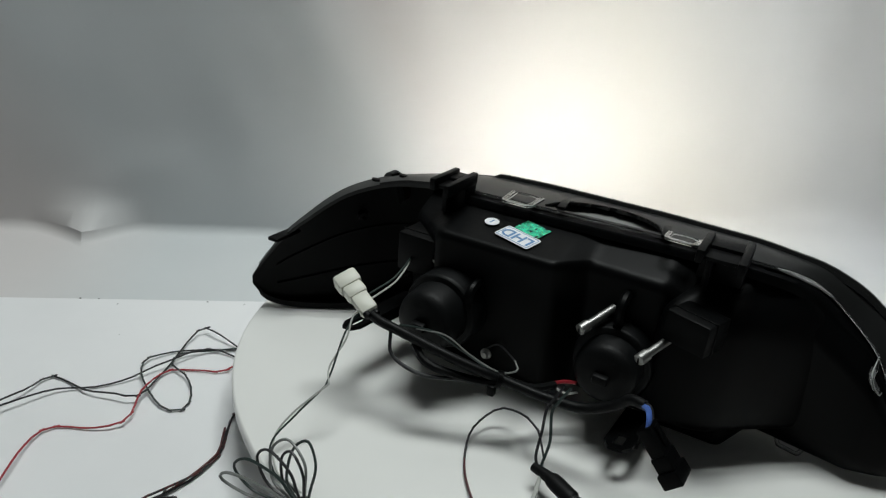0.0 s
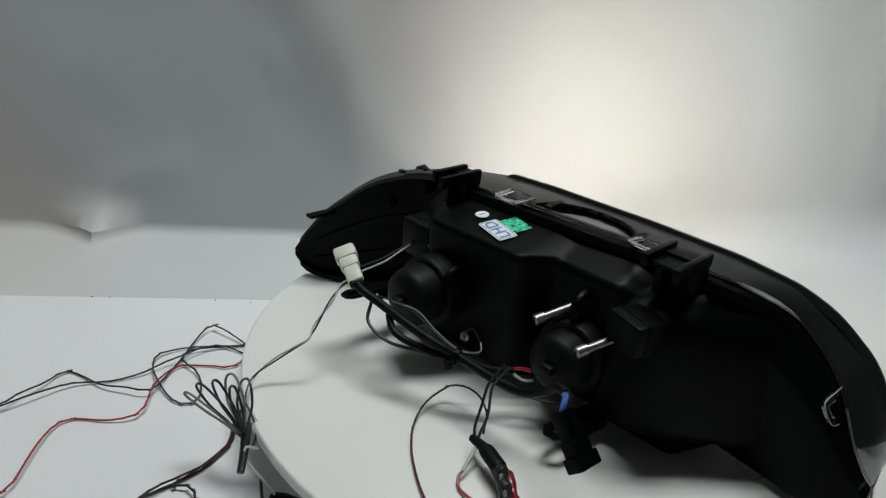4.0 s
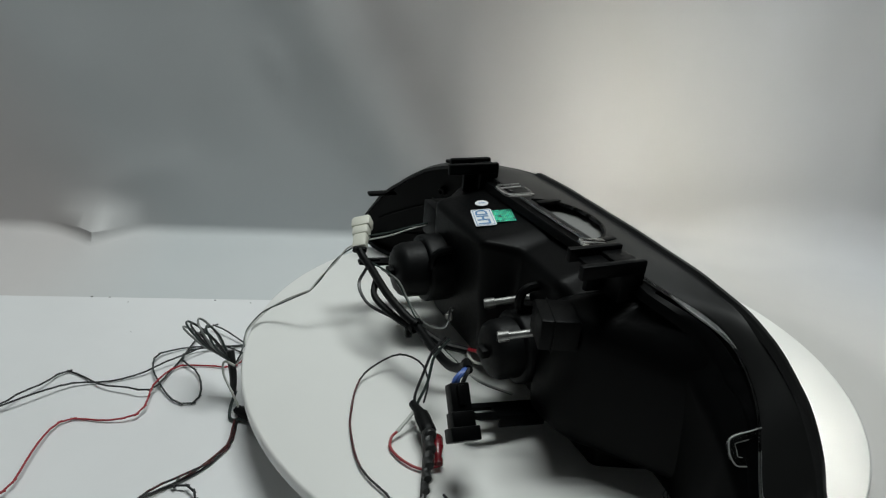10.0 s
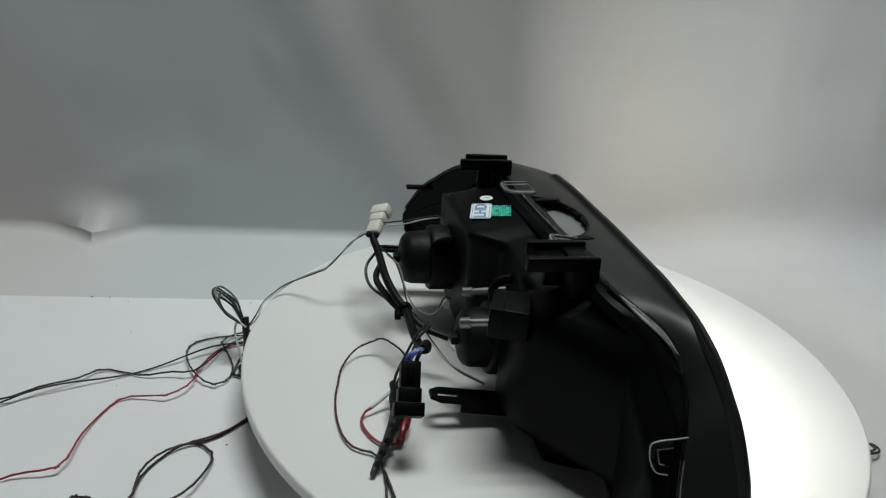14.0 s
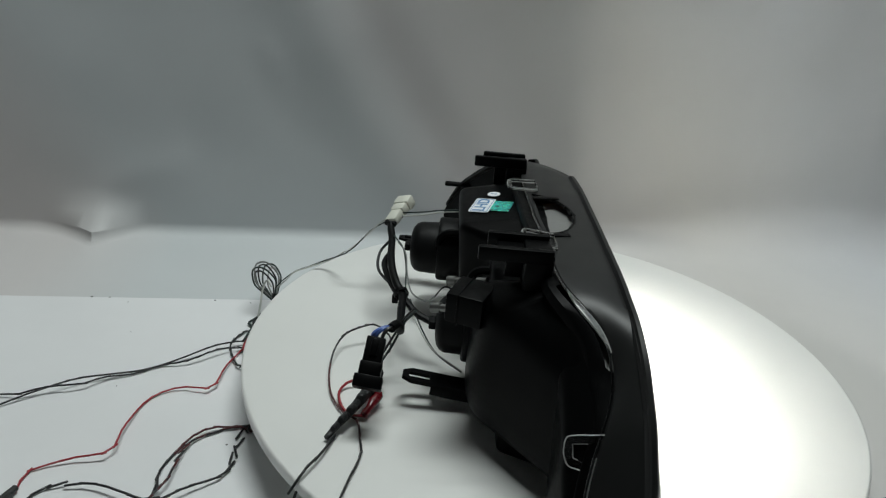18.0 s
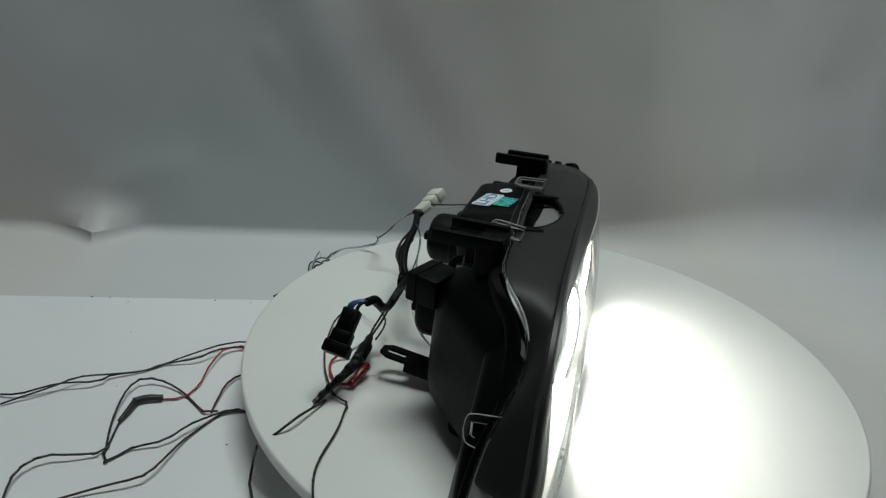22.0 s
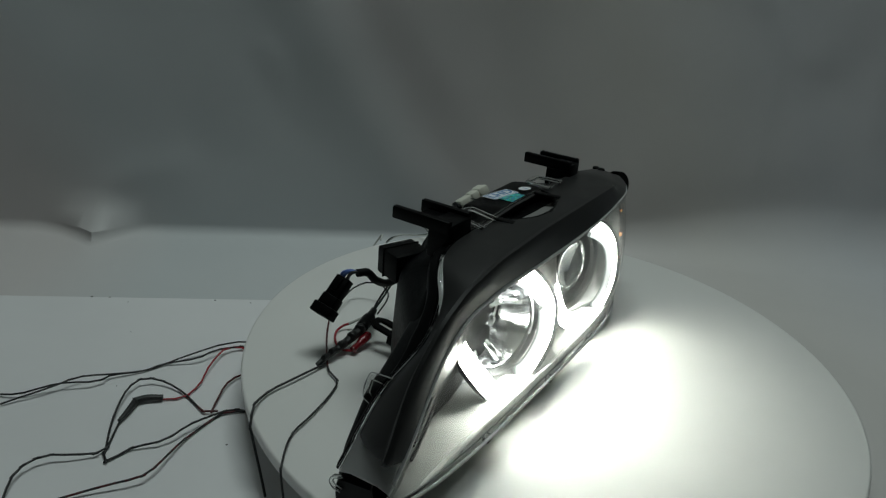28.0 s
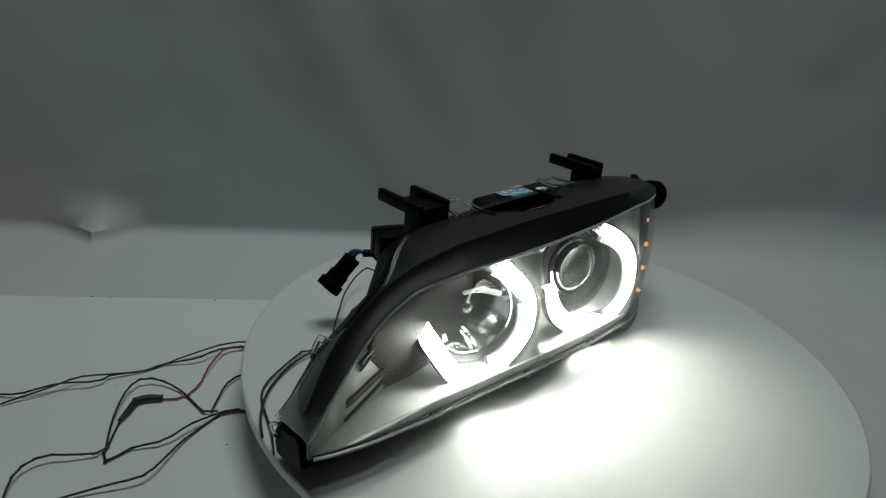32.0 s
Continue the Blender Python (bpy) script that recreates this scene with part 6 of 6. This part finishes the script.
def laid_wire(name, label, route, radius, length, colours, rise=0.006, under=True, step=0.011, base=None):
    """Returns the thing and the rows of its pieces."""
    w = tagged(new(name), label, "wire", "wires on the table")
    count = int(length / step)
    meshes = {}
    for mat in set(colours):
        bm = bmesh.new()
        lathe(bm, (-step * 0.16, 0, 0), (1, 0, 0), [(-0.0006, radius * 0.4), (0.0, radius), (step * 1.34, radius), (step * 1.34 + 0.0006, radius * 0.4)], 7)
        me = bpy.data.meshes.new("wire_piece")
        bm.to_mesh(me)
        bm.free()
        me.shade_smooth()
        me.materials.append(mat)
        meshes[mat.name] = me
    pieces = []
    for k in range(count):
        ob = new("wire_piece", meshes[colours[k % len(colours)].name])
        ob.parent = w
        pieces.append([ob, []])
    rows = [(0.0, route.rows[0][1]), *route.rows, (32.0, route.rows[-1][1])]
    for t, points in rows:
        line = route.line(points, count, step, rise, under, base)
        for k in range(count):
            d = (line[k + 1] - line[k])
            pieces[k][1].append((t, Matrix.Translation(line[k]) @ (d if d.length > 1e-6 else Vector((1, 0, 0))).to_track_quat("X", "Z").to_matrix().to_4x4()))
    return pieces


LAID = []
_B, _R, _G, _W = WIRE_BLACK, WIRE_RED, WIRE_GREEN, WIRE_BROWN
LAID += laid_wire("feed_wire", "thin black feed wire winding over the white paper", FEED_A, 0.0009, 0.47, [_B])
LAID += laid_wire("feed_wire", "thin black feed wire winding straight over the paper", FEED_B, 0.0009, 0.36, [_B])
LAID += laid_wire("wire_loop", "slack loop of thin black wire beside the turntable", LOOP, 0.0009, 0.37, [_B, _G], rise=0.004, under=False)
LAID += laid_wire("red_feed_wire", "thin red feed wire winding over the white paper", RED, 0.0009, 0.41, [_R])
LAID += laid_wire("tail_wire", "black wire running on from a taped splice", TAIL, 0.0010, 0.16, [_B], under=False)
LAID += laid_wire("arched_wire", "black wire bent in an arch on the paper", ARCH, 0.0010, 0.27, [_B] * 16 + [_W] * 9)
LAID += laid_wire("lead_wire", "black lead curving over the white paper", LEAD_A, 0.0010, 0.25, [_B])
LAID += laid_wire("lead_wire", "black and red lead curving over the paper", LEAD_B, 0.0010, 0.22, [_B, _W])
LAID += laid_wire("lead_wire", "black lead trailing from the taped splice over the turntable", DISC_A, 0.0011, 0.17, [_B], 0.002, False, base=0.0022)
RINGED = laid_wire("loop_lead", "thin dark lead bent in a wide loop beside the clip", RING, 0.0009, 0.42, [_B] * 16 + [_W] * 14 + [_B] * 23, 0.0, False, step=0.008, base=0.0020)
LAID += RINGED


def build_splice():
    s = tagged(new("taped_splice"), "wire splice wrapped in black tape on the paper", "wire splice", "wires on the table")
    bm = bmesh.new()
    tube(bm, [(0, 0.0, 0), (0.014, -0.002, 0.001), (0.026, -0.001, 0.0)], 0.0027, 16, 9, 0.0034)
    a = part("tape_half", bm, TAPE, s)
    bm = bmesh.new()
    tube(bm, [(-0.001, 0.0, 0), (0.012, 0.001, 0.001), (0.028, 0.0, 0.0)], 0.0034, 16, 9, 0.0018)
    b = part("tape_half", bm, TAPE, s)
    rows = [(0.0, SPLICE.rows[0][1]), *SPLICE.rows, (32.0, SPLICE.rows[-1][1])]
    out = [[a, []], [b, []]]
    for t, (p, q, r) in rows:
        p, q, r = (Vector((*v, FLOOR_Z + 0.004)) for v in (p, q, r))
        for k, (u, v) in enumerate(((p, q), (q, r))):
            out[k][1].append((t, Matrix.Translation(u) @ (v - u).to_track_quat("X", "Z").to_matrix().to_4x4()))
    return out


LAID += build_splice()
harness = build_harness()
test_lead = build_test_lead()


SWING = [(0.0, -0.018, -0.018, -32.0), (3.0, -0.017, -0.017, -26.0), (6.0, -0.013, -0.013, -19.0), (8.0, -0.010, -0.010, -13.0), (11.0, -0.006, -0.009, -7.0), (13.0, -0.002, -0.005, -7.0), (17.0, 0.0, 0.0, -12.0), (19.0, 0.0, 0.0, -11.0),
         (22.0, 0.0, 0.0, 0.0), (24.0, 0.0, 0.0, 5.0), (25.0, 0.0, 0.0, 7.0), (28.0, 0.0, 0.0, 13.0), (30.0, 0.0, 0.0, 19.0), (32.0, 0.0, 0.0, 25.0)]


# time, slip along the edge, sinking, and how far the loops still stand up
SLIP = [(0.0, 14.0, -0.012, 62.0), (3.0, 8.0, -0.010, 52.0), (6.0, 8.0, -0.008, 26.0), (9.0, 5.0, -0.006, 10.0), (11.5, 3.0, -0.003, 0.0), (14.0, 0.0, 0.0, 0.0),
        (17.0, -15.0, 0.006, 0.0), (19.0, -26.0, 0.040, 0.0), (20.0, -30.0, 0.050, 0.0), (22.0, -34.0, 0.054, 0.0), (32.0, -36.0, 0.064, 0.0)]


def turned(extra=0.0):
    return [(t, pose(0, 0, 0, 0, 0, a + extra)) for t, a in TURN]


def lead_swing(t):
    dx, dy, a = between(SWING, t)
    return pose(dx, dy, 0, 0, 0, a)


def motions():
    walk(disc, turned())
    for thing in (headlight, harness):
        walk(thing, turned(LAMP_YAW))
    # the taped lead swings a little about its clip as its wires drag
    pivot = Matrix.Translation((0.078, -0.162, 0))
    walk(test_lead, [(t, m @ pivot @ lead_swing(t) @ pivot.inverted()) for t, m in turned(LAMP_YAW)])
    # the coil slips along the platter's edge and sinks behind it
    joint = Matrix.Translation((-0.098, -0.222, 0))
    for parts, fall in ((SLIDING, 0.0), (SINKING, 1.0)):
        knot = Matrix.Translation((-0.073, -0.304, -0.014))
        rows = [(t, Matrix.Translation((0, 0, -d * fall)) @ joint @ pose(0, 0, 0, 0, 0, a) @ joint.inverted() @ knot @ pose(0, 0, 0, -up * fall, -0.4 * up * fall, 0) @ knot.inverted()) for t, a, d, up in SLIP]
        for ob in parts:
            walk(ob, rows)
    walk(RINGED[0][0].parent, turned(LAMP_YAW))
    for piece, rows in LAID:
        walk(piece, rows)


motions()
